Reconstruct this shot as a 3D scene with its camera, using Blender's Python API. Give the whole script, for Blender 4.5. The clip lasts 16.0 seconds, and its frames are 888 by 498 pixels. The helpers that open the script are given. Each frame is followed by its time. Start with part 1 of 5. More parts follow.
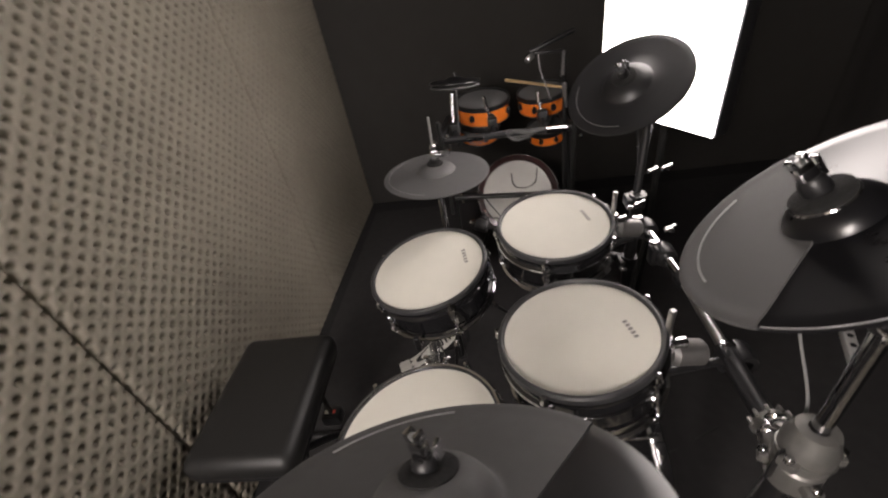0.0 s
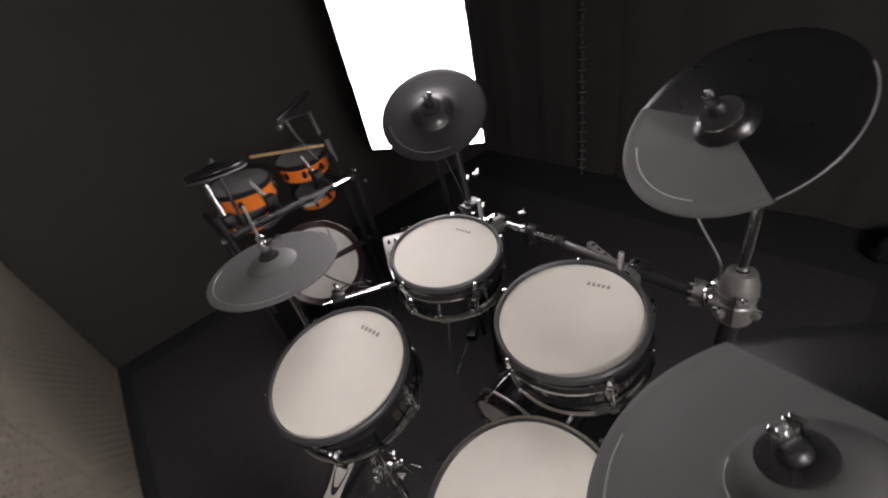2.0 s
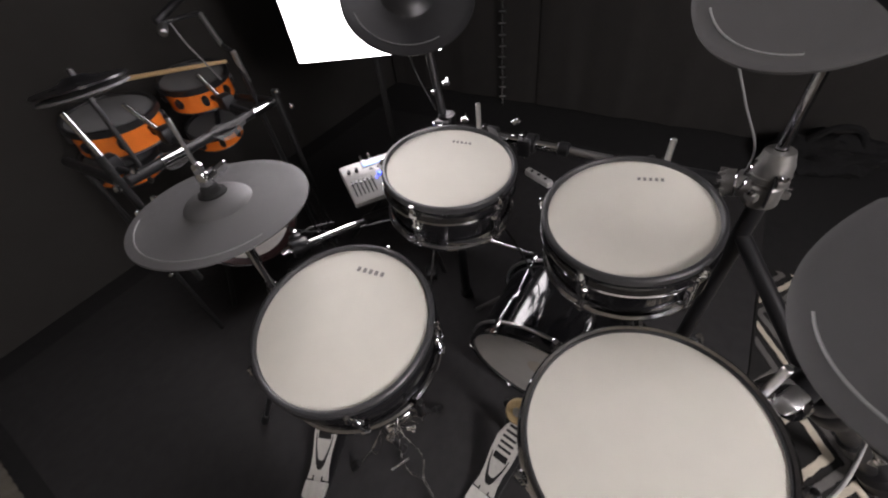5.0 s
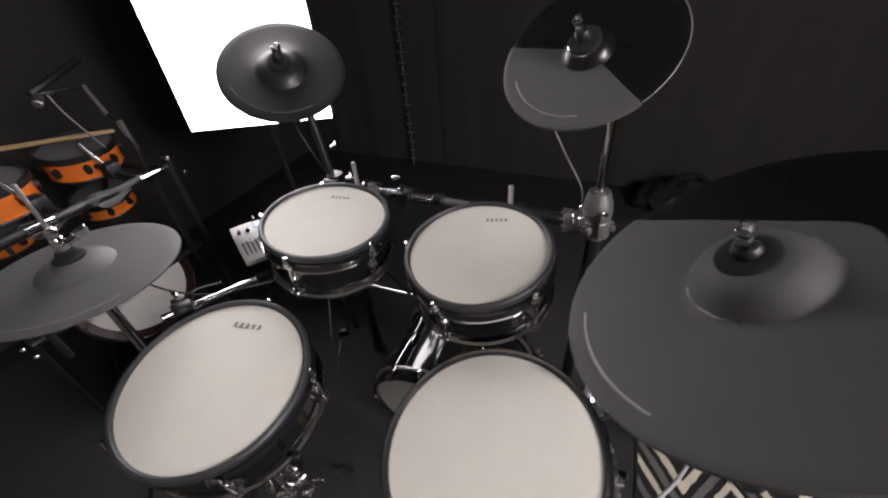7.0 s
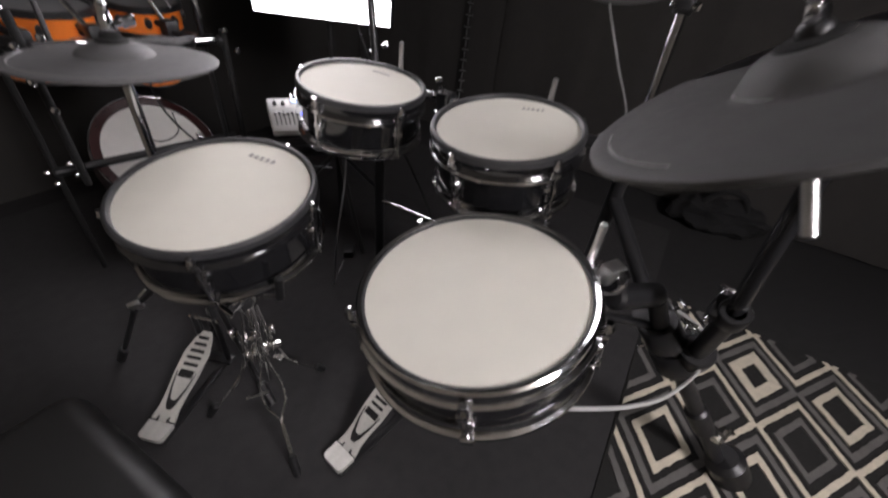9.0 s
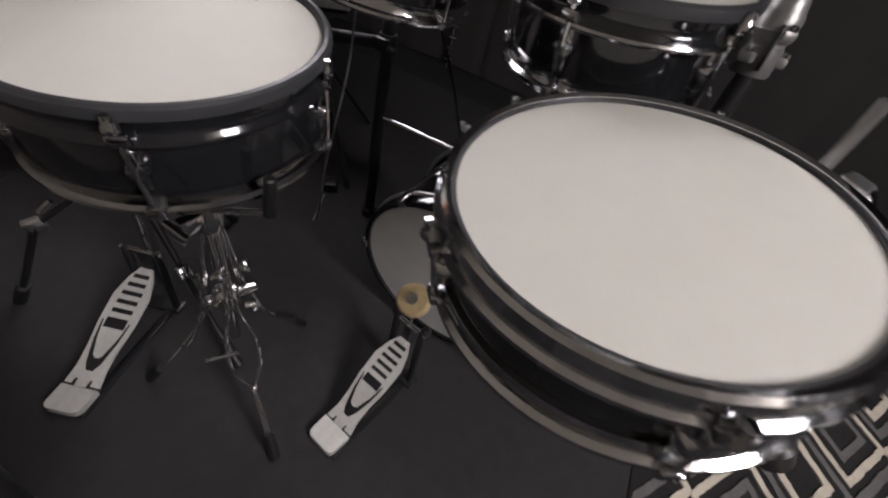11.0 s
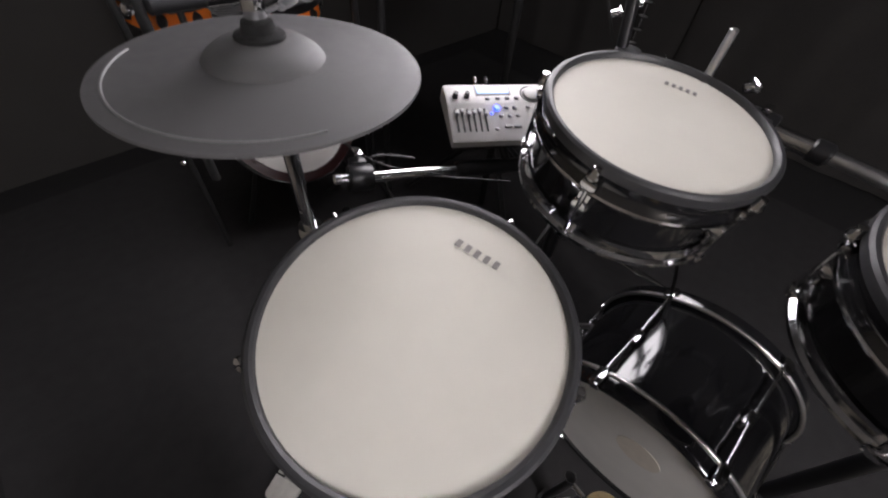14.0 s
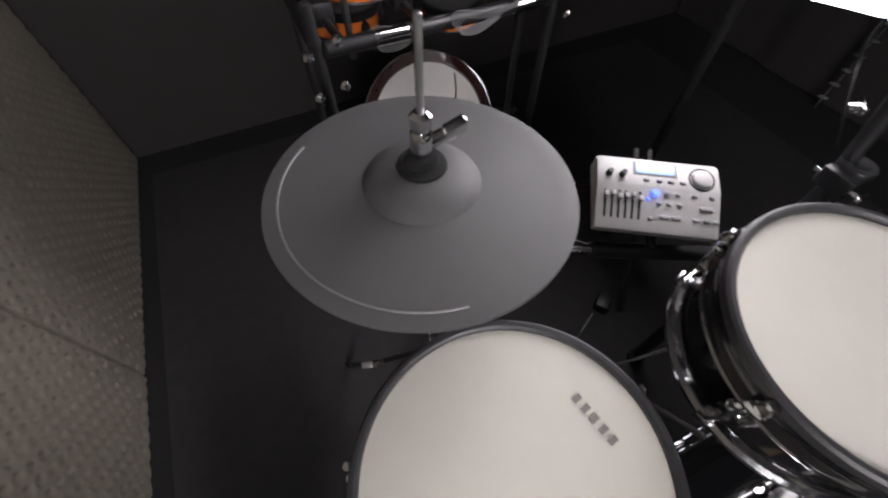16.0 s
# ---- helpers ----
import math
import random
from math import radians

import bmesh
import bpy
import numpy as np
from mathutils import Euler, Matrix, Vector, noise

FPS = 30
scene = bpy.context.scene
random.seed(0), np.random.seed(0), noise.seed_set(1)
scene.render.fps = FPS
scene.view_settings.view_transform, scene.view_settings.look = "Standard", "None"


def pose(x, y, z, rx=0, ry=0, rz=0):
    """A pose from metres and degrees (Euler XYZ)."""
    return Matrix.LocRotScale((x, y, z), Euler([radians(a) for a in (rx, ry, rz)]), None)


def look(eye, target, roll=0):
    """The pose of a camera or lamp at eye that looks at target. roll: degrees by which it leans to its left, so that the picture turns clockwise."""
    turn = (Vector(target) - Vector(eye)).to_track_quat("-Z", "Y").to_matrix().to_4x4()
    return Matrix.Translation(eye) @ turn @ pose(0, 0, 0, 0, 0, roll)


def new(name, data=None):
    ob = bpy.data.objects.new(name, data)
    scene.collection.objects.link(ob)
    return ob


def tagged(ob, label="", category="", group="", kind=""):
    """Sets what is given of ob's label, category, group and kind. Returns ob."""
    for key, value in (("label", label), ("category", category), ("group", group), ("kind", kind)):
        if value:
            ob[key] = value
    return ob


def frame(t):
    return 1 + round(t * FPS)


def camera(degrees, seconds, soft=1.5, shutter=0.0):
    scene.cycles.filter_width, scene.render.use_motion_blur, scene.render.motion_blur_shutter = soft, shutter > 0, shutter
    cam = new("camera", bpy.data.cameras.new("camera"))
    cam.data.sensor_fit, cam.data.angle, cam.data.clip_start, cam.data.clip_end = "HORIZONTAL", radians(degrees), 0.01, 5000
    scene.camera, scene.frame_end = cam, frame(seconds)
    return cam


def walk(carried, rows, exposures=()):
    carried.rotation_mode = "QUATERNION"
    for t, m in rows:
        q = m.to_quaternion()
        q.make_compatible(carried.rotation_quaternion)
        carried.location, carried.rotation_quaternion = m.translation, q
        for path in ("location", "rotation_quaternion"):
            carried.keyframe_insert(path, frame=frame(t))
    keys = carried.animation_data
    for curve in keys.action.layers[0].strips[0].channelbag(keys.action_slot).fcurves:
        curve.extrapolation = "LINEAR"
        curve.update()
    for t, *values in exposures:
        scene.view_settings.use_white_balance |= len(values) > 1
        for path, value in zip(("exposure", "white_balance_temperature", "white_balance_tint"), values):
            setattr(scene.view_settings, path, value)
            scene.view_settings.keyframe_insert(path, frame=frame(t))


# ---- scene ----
cam = camera(96.6, 16.0, soft=2.1, shutter=0.5)
METRES, EYE, TILT, LEAN, TURN = 2.16, 1.269, -35.91, 9.14, 3.77
ROWS = [
    (0.0, 0.0, 0.0, 0.0, -0.0, 0.0, -0.0),
    (0.5, -0.0382, 0.0194, -0.0029, -6.61, -0.79, 6.15),
    (1.0, -0.0768, 0.0565, 0.015, -13.7, -2.05, 12.91),
    (1.5, -0.0897, 0.0712, 0.0299, -25.21, -0.91, 21.78),
    (2.0, -0.1335, 0.0815, 0.0356, -36.98, -1.09, 29.17),
    (2.5, -0.1485, 0.0923, 0.0304, -43.54, -3.61, 32.02),
    (3.0, -0.1587, 0.1046, 0.0209, -45.25, -6.04, 31.58),
    (3.5, -0.1698, 0.1177, 0.024, -45.39, -8.15, 29.7),
    (3.7, -0.1734, 0.1266, 0.0258, -45.54, -9.04, 29.13),
    (5.8, -0.1705, 0.2307, 0.0701, -67.95, -24.07, 37.13),
    (6.0, -0.1748, 0.2238, 0.0632, -70.73, -24.89, 37.67),
    (6.5, -0.1787, 0.1945, 0.0465, -71.54, -22.09, 37.38),
    (7.0, -0.1711, 0.1527, 0.0241, -67.16, -15.71, 34.56),
    (7.5, -0.1836, 0.141, 0.0031, -64.14, -10.87, 30.94),
    (8.0, -0.2014, 0.1442, -0.0209, -62.23, -9.34, 27.64),
    (8.5, -0.2094, 0.1617, -0.0442, -61.65, -10.07, 24.53),
    (9.0, -0.207, 0.1892, -0.072, -60.73, -11.78, 21.89),
    (9.2, -0.1991, 0.2058, -0.0835, -60.83, -13.52, 21.11),
    (11.3, -0.1517, 0.3226, -0.0811, -66.18, -19.93, 16.36),
    (11.5, -0.1466, 0.3371, -0.0681, -65.72, -20.0, 15.55),
    (12.0, -0.1469, 0.3574, -0.0289, -63.64, -19.45, 13.92),
    (12.5, -0.154, 0.37, -0.0123, -60.45, -19.49, 12.81),
    (13.0, -0.1558, 0.374, 0.0099, -55.85, -19.29, 13.23),
    (13.5, -0.1282, 0.3637, 0.0399, -51.45, -18.96, 14.78),
    (14.0, -0.1101, 0.351, 0.0579, -46.97, -18.13, 16.92),
    (14.5, -0.093, 0.3375, 0.0746, -42.88, -17.43, 18.59),
    (15.0, -0.0804, 0.3499, 0.0978, -37.61, -17.76, 17.47),
    (15.5, -0.0807, 0.3594, 0.1206, -32.53, -18.19, 13.69),
    (16.0, -0.0845, 0.3747, 0.1378, -28.6, -19.86, 9.83),
]
walk(cam, [(t, pose(0, 0, EYE, TILT, LEAN, TURN) @ pose(METRES * x, METRES * y, METRES * z, 90 + pitch, roll, yaw)) for t, x, y, z, yaw, pitch, roll in ROWS],
     exposures=[(0.0, 0.20, 6950, 14), (1.5, 0.19, 6650, 15), (4.0, 0.17, 6450, 15), (9.0, 0.17, 6350, 15), (16.0, 0.15, 6300, 15)])

# ---- light and world ----
world = bpy.data.worlds.new("room_dark")
scene.world = world
world.use_nodes = True
world.node_tree.nodes["Background"].inputs[0].default_value = (0.02, 0.02, 0.024, 1)
world.node_tree.nodes["Background"].inputs[1].default_value = 0.3
scene.view_settings.exposure = 0.0

# ---- materials ----


def material(name, colour, rough=0.5, metal=0.0, scale=60.0, vary=0.15, bump=0.0, bump_scale=400.0, coat=0.0, emit=0.0, rough_vary=0.1):
    m = bpy.data.materials.new(name)
    m.use_nodes = True
    nt = m.node_tree
    b = nt.nodes["Principled BSDF"]
    tc = nt.nodes.new("ShaderNodeTexCoord")
    n1 = nt.nodes.new("ShaderNodeTexNoise")
    n1.inputs["Scale"].default_value = scale
    n1.inputs["Detail"].default_value = 5
    nt.links.new(tc.outputs["Object"], n1.inputs["Vector"])
    n2 = nt.nodes.new("ShaderNodeTexNoise")
    n2.inputs["Scale"].default_value = scale / 9
    n2.inputs["Detail"].default_value = 3
    nt.links.new(tc.outputs["Object"], n2.inputs["Vector"])
    add = nt.nodes.new("ShaderNodeMath")
    add.operation = "ADD"
    nt.links.new(n1.outputs["Fac"], add.inputs[0])
    nt.links.new(n2.outputs["Fac"], add.inputs[1])
    ramp = nt.nodes.new("ShaderNodeMapRange")
    ramp.inputs["From Min"].default_value, ramp.inputs["From Max"].default_value = 0.6, 1.4
    ramp.inputs["To Min"].default_value, ramp.inputs["To Max"].default_value = 1 - vary, 1 + vary
    nt.links.new(add.outputs[0], ramp.inputs["Value"])
    mul = nt.nodes.new("ShaderNodeVectorMath")
    mul.operation = "SCALE"
    mul.inputs[0].default_value = colour
    nt.links.new(ramp.outputs["Result"], mul.inputs["Scale"])
    nt.links.new(mul.outputs["Vector"], b.inputs["Base Color"])
    rr = nt.nodes.new("ShaderNodeMapRange")
    rr.inputs["From Min"].default_value, rr.inputs["From Max"].default_value = 0.3, 0.7
    rr.inputs["To Min"].default_value, rr.inputs["To Max"].default_value = max(0.02, rough - rough_vary * rough), min(1, rough + rough_vary * rough)
    nt.links.new(n1.outputs["Fac"], rr.inputs["Value"])
    nt.links.new(rr.outputs["Result"], b.inputs["Roughness"])
    b.inputs["Metallic"].default_value = metal
    b.inputs["Coat Weight"].default_value = coat
    b.inputs["Coat Roughness"].default_value = 0.05
    if bump:
        n3 = nt.nodes.new("ShaderNodeTexNoise")
        n3.inputs["Scale"].default_value = bump_scale
        n3.inputs["Detail"].default_value = 4
        nt.links.new(tc.outputs["Object"], n3.inputs["Vector"])
        bp = nt.nodes.new("ShaderNodeBump")
        bp.inputs["Strength"].default_value = bump
        bp.inputs["Distance"].default_value = 0.002
        nt.links.new(n3.outputs["Fac"], bp.inputs["Height"])
        nt.links.new(bp.outputs["Normal"], b.inputs["Normal"])
    if emit:
        b.inputs["Emission Color"].default_value = (*colour, 1)
        b.inputs["Emission Strength"].default_value = emit
    return m


HEAD = material("mesh_head_white", (0.650, 0.632, 0.565), 0.75, scale=25, vary=0.04, bump=0.12, bump_scale=1500)
KICK_HEAD = material("kick_head_grey", (0.66, 0.65, 0.62), 0.7, scale=18, vary=0.08, bump=0.1, bump_scale=1500)
RUBBER = material("hoop_rubber", (0.038, 0.0385, 0.041), 0.45, scale=90, vary=0.2, bump=0.08)
SHELL = material("shell_black_lacquer", (0.010, 0.010, 0.011), 0.12, scale=40, vary=0.3, coat=0.6)
CHROME = material("chrome", (0.66, 0.66, 0.67), 0.12, metal=1.0, scale=120, vary=0.06, rough_vary=0.5)
STEEL = material("brushed_steel", (0.50, 0.50, 0.50), 0.34, metal=1.0, scale=150, vary=0.12, bump=0.05)
TRIM_STEEL = material("satin_trim_steel", (0.72, 0.71, 0.70), 0.34, metal=1.0, scale=120, vary=0.08)
DARK_CHROME = material("smoked_chrome", (0.40, 0.40, 0.41), 0.14, metal=1.0, scale=120, vary=0.08, rough_vary=0.5)
CAST = material("cast_alloy_grey", (0.20, 0.195, 0.19), 0.5, metal=0.7, scale=90, vary=0.15, bump=0.15)
POST_GREY = material("matt_black_post", (0.006, 0.006, 0.006), 0.92, scale=100, vary=0.2, bump=0.06)
BLACK_METAL = material("black_powder_coat", (0.012, 0.012, 0.013), 0.38, scale=100, vary=0.2, bump=0.06)
BLACK_GLOSS = material("gloss_black_tube", (0.012, 0.012, 0.013), 0.2, scale=100, vary=0.2, coat=0.5)
BLACK_PLASTIC = material("black_plastic", (0.012, 0.012, 0.013), 0.42, scale=80, vary=0.25)
CYMBAL = material("cymbal_rubber_grey", (0.078, 0.077, 0.078), 0.62, scale=70, vary=0.12, bump=0.22, bump_scale=1800)
CYMBAL_BLACK = material("cymbal_plastic_black", (0.006, 0.006, 0.007), 0.28, scale=25, vary=0.06, rough_vary=0.03)
CYMBAL_EDGE = material("cymbal_raised_edge", (0.16, 0.16, 0.16), 0.45, scale=70, vary=0.2)
CYMBAL_LINE = material("cymbal_line_grey", (0.30, 0.30, 0.30), 0.4, scale=70, vary=0.1)
BAG_CLOTH = material("bag_nylon", (0.004, 0.004, 0.0045), 0.95, scale=90, vary=0.3, bump=0.4)
FELT = material("black_felt", (0.007, 0.007, 0.007), 0.95, scale=200, vary=0.3, bump=0.4)
MODULE = material("module_silver_plastic", (0.62, 0.61, 0.60), 0.45, scale=60, vary=0.05)
BUTTON = material("button_grey", (0.36, 0.36, 0.37), 0.5, scale=90, vary=0.1)
BLUE_LED = material("blue_led", (0.04, 0.08, 1.0), 0.4, emit=5.0)
LCD = material("backlit_display", (0.45, 0.64, 1.0), 0.3, emit=0.8)
PEDAL = material("pedal_cast_white", (0.62, 0.61, 0.57), 0.42, metal=0.25, scale=120, vary=0.12, bump=0.1)
BEATER = material("beater_felt_tan", (0.55, 0.42, 0.22), 0.9, scale=200, vary=0.2, bump=0.4)
FLOOR = material("floor_black_carpet", (0.011, 0.0106, 0.011), 0.95, scale=220, vary=0.35, bump=0.6, bump_scale=900)
MAT = material("drum_mat_black", (0.023, 0.0218, 0.0226), 0.9, scale=260, vary=0.3, bump=0.5, bump_scale=1100)
FOAM = material("foam_beige_grey", (0.26, 0.235, 0.19), 0.95, scale=30, vary=0.14, bump=0.3, bump_scale=500)
WALL = material("wall_dark_foam", (0.027, 0.025, 0.023), 0.95, scale=12, vary=0.15, bump=0.3, bump_scale=200)
CURTAIN = material("curtain_cloth", (0.026, 0.0240, 0.0225), 0.95, scale=120, vary=0.15, bump=0.25, bump_scale=600)
CEILING = material("ceiling_board", (0.12, 0.115, 0.11), 0.9, scale=20, vary=0.08)
VINYL = material("throne_vinyl_black", (0.012, 0.012, 0.012), 0.45, scale=50, vary=0.2, bump=0.15, bump_scale=700)
ORANGE = material("orange_lacquer", (0.80, 0.20, 0.03), 0.25, scale=30, vary=0.1, coat=0.5)
GREY_HEAD = material("grey_mesh_head", (0.12, 0.12, 0.12), 0.8, scale=60, vary=0.1)
RED_HOOP = material("dark_red_hoop", (0.028, 0.006, 0.006), 0.3, scale=60, vary=0.2, coat=0.4)
WOOD = material("stick_wood", (0.60, 0.42, 0.22), 0.5, scale=60, vary=0.15)
CREAM = material("rug_cream", (0.55, 0.50, 0.40), 0.95, scale=250, vary=0.2, bump=0.6, bump_scale=700)
RUG_GREY = material("rug_grey", (0.115, 0.11, 0.105), 0.95, scale=250, vary=0.25, bump=0.6, bump_scale=700)
RUG_BLACK = material("rug_black", (0.009, 0.0085, 0.008), 0.95, scale=250, vary=0.3, bump=0.6, bump_scale=700)
CABLE = material("cable_rubber", (0.012, 0.012, 0.012), 0.5)
CABLE_GREY = material("cable_grey", (0.20, 0.20, 0.20), 0.5)
CABLE_PALE = material("cable_pale_grey", (0.38, 0.38, 0.37), 0.5)
CABLE_DULL = material("cable_dull_grey", (0.10, 0.10, 0.10), 0.55)
LOGO = material("logo_print", (0.22, 0.21, 0.20), 0.6)
DIFFUSER = material("lamp_diffuser", (1.0, 0.955, 0.955), 0.6, emit=10.0)

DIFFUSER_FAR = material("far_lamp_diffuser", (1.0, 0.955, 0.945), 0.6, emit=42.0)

# ---- mesh helpers ----


def link_mesh(name, bm, mat, smooth=True):
    bmesh.ops.recalc_face_normals(bm, faces=bm.faces)
    me = bpy.data.meshes.new(name)
    bm.to_mesh(me)
    bm.free()
    for f in me.polygons:
        f.use_smooth = smooth
    if smooth:
        me.set_sharp_from_angle(angle=radians(38))
    me.materials.append(mat)
    return new(name, me)


def part(name, bm, mat, parent, label="", smooth=True):
    ob = link_mesh(name, bm, mat, smooth)
    ob.parent = parent
    if label:
        tagged(ob, label)
    return ob


def thing(name, m, label, category, group=""):
    ob = new(name)
    ob.empty_display_size = 0.05
    ob.matrix_world = m
    return tagged(ob, label, category, group)


def settle(name, bm, mat, label, category, m=None, kind="", group="", smooth=True):
    ob = link_mesh(name, bm, mat, smooth)
    if m is not None:
        ob.matrix_world = m
    return tagged(ob, label, category, group, kind)


def facing(c, n):
    """Pose at c whose z is n and whose x lies nearest to the world's x."""
    n = Vector(n).normalized()
    a = (Vector((1, 0, 0)) - n * n.x).normalized()
    b = n.cross(a)
    m = Matrix((a, b, n)).transposed().to_4x4()
    m.translation = Vector(c)
    return m


def aim(p, q):
    """Pose at p whose z points to q."""
    d = Vector(q) - Vector(p)
    m = d.to_track_quat("Z", "Y").to_matrix().to_4x4()
    m.translation = Vector(p)
    return m


def lathe(bm, profile, m=Matrix(), seg=48, close=False):
    """Turns (radius, height) points round z."""
    rings = []
    for r, z in profile:
        if r < 1e-6:
            rings.append([bm.verts.new(m @ Vector((0, 0, z)))])
        else:
            rings.append([bm.verts.new(m @ Vector((r * math.cos(2 * math.pi * i / seg), r * math.sin(2 * math.pi * i / seg), z))) for i in range(seg)])
    pairs = list(zip(rings, rings[1:]))
    if close:
        pairs.append((rings[-1], rings[0]))
    for a, b in pairs:
        for i in range(seg):
            j = (i + 1) % seg
            if len(a) == 1 and len(b) == 1:
                continue
            if len(a) == 1:
                bm.faces.new((a[0], b[i], b[j]))
            elif len(b) == 1:
                bm.faces.new((a[i], a[j], b[0]))
            else:
                bm.faces.new((a[i], a[j], b[j], b[i]))
    return bm


def box(bm, sx, sy, sz, m=Matrix(), bevel=0.0, seg=2):
    r = bmesh.ops.create_cube(bm, size=1.0, matrix=m @ Matrix.Diagonal((sx, sy, sz, 1)))
    if bevel:
        es = {e for v in r["verts"] for e in v.link_edges}
        bmesh.ops.bevel(bm, geom=list(es), offset=bevel, segments=seg, affect="EDGES", profile=0.5)
    return bm


def rod(bm, p, q, r, seg=14, r2=None, cap=0.15):
    """A round bar from p to q with softened ends."""
    L = (Vector(q) - Vector(p)).length
    r2 = r if r2 is None else r2
    c = min(cap * r * 2, L * 0.2)
    lathe(bm, [(0, 0), (r - c, 0), (r, c), (r2, L - c), (r2 - c, L), (0, L)], aim(p, q), seg)
    return bm


def ring(bm, R, r, z=0.0, m=Matrix(), seg=48, side=10, squash=1.0):
    lathe(bm, [(R + r * math.cos(2 * math.pi * k / side), z + squash * r * math.sin(2 * math.pi * k / side)) for k in range(side)], m, seg, close=True)
    return bm


def sweep(bm, pts, r, seg=8, steps=6):
    """A round cable along a smooth line through pts."""
    pts = [Vector(p) for p in pts]
    line = []
    for i in range(len(pts) - 1):
        p0, p1, p2, p3 = pts[max(i - 1, 0)], pts[i], pts[i + 1], pts[min(i + 2, len(pts) - 1)]
        for k in range(steps):
            t = k / steps
            line.append(0.5 * ((2 * p1) + (p2 - p0) * t + (2 * p0 - 5 * p1 + 4 * p2 - p3) * t * t + (3 * p1 - p0 - 3 * p2 + p3) * t ** 3))
    line.append(pts[-1])
    rings = []
    up = Vector((0.13, 0.21, 0.97))
    for i, p in enumerate(line):
        d = (line[min(i + 1, len(line) - 1)] - line[max(i - 1, 0)]).normalized()
        a = d.cross(up)
        a = a.normalized() if a.length > 1e-4 else d.orthogonal().normalized()
        b = d.cross(a)
        rings.append([bm.verts.new(p + r * (math.cos(2 * math.pi * k / seg) * a + math.sin(2 * math.pi * k / seg) * b)) for k in range(seg)])
    for a, b in zip(rings, rings[1:]):
        for k in range(seg):
            bm.faces.new((a[k], a[(k + 1) % seg], b[(k + 1) % seg], b[k]))
    bm.faces.new(rings[0][::-1])
    bm.faces.new(rings[-1])
    return bm


def prism(bm, outline, z0, z1, m=Matrix()):
    lo = [bm.verts.new(m @ Vector((x, y, z0))) for x, y in outline]
    hi = [bm.verts.new(m @ Vector((x, y, z1))) for x, y in outline]
    bm.faces.new(lo[::-1])
    bm.faces.new(hi)
    n = len(lo)
    for i in range(n):
        bm.faces.new((lo[i], lo[(i + 1) % n], hi[(i + 1) % n], hi[i]))
    return bm


B = bmesh.new

# ---- the room ----
XW, XE, YN, YS, ZC = -0.87, 1.88, 2.37, -1.9, 2.45
T = 0.12


def slab(name, x0, x1, y0, y1, z0, z1, mat, label, category):
    bm = box(B(), x1 - x0, y1 - y0, z1 - z0, pose((x0 + x1) / 2, (y0 + y1) / 2, (z0 + z1) / 2))
    return settle(name, bm, mat, label, category, kind="structure", smooth=False)


slab("floor", XW - T, XE + T, YS - T, YN + T, -0.12, 0.0, FLOOR, "black short-pile carpet floor of the practice room", "floor")
slab("ceiling", XW - T, XE + T, YS - T, YN + T, ZC, ZC + 0.12, CEILING, "plain pale ceiling board over the practice room", "ceiling")
wall_west = slab("wall_west", XW - T, XW - 0.03, YS - T, YN + T, 0, ZC, FOAM, "wall behind beige grey acoustic foam", "wall")
slab("wall_north", XW - 0.03, XE + T, YN, YN + T, 0, ZC, WALL, "dark grey brown wall beside the foam panels", "wall")
slab("wall_east", XE, XE + T, YS, YN, 0, ZC, WALL, "dark wall behind the hanging cloth", "wall")
slab("wall_south", XW - 0.03, XE + T, YS - T, YS, 0, ZC, WALL, "dark plain wall closing the room", "wall")

# ---- the kit ----
PLACE = {
    "A": ((-0.201, 0.813, 0.628), (-0.13, -0.062, 0.99), 0.149),
    "B": ((0.120, 0.776, 0.753), (-0.033, -0.093, 0.995), 0.119),
    "C": ((0.106, 0.446, 0.758), (-0.146, 0.044, 0.988), 0.119),
    "D": ((-0.167, 0.341, 0.653), (-0.159, 0.118, 0.981), 0.144),
}


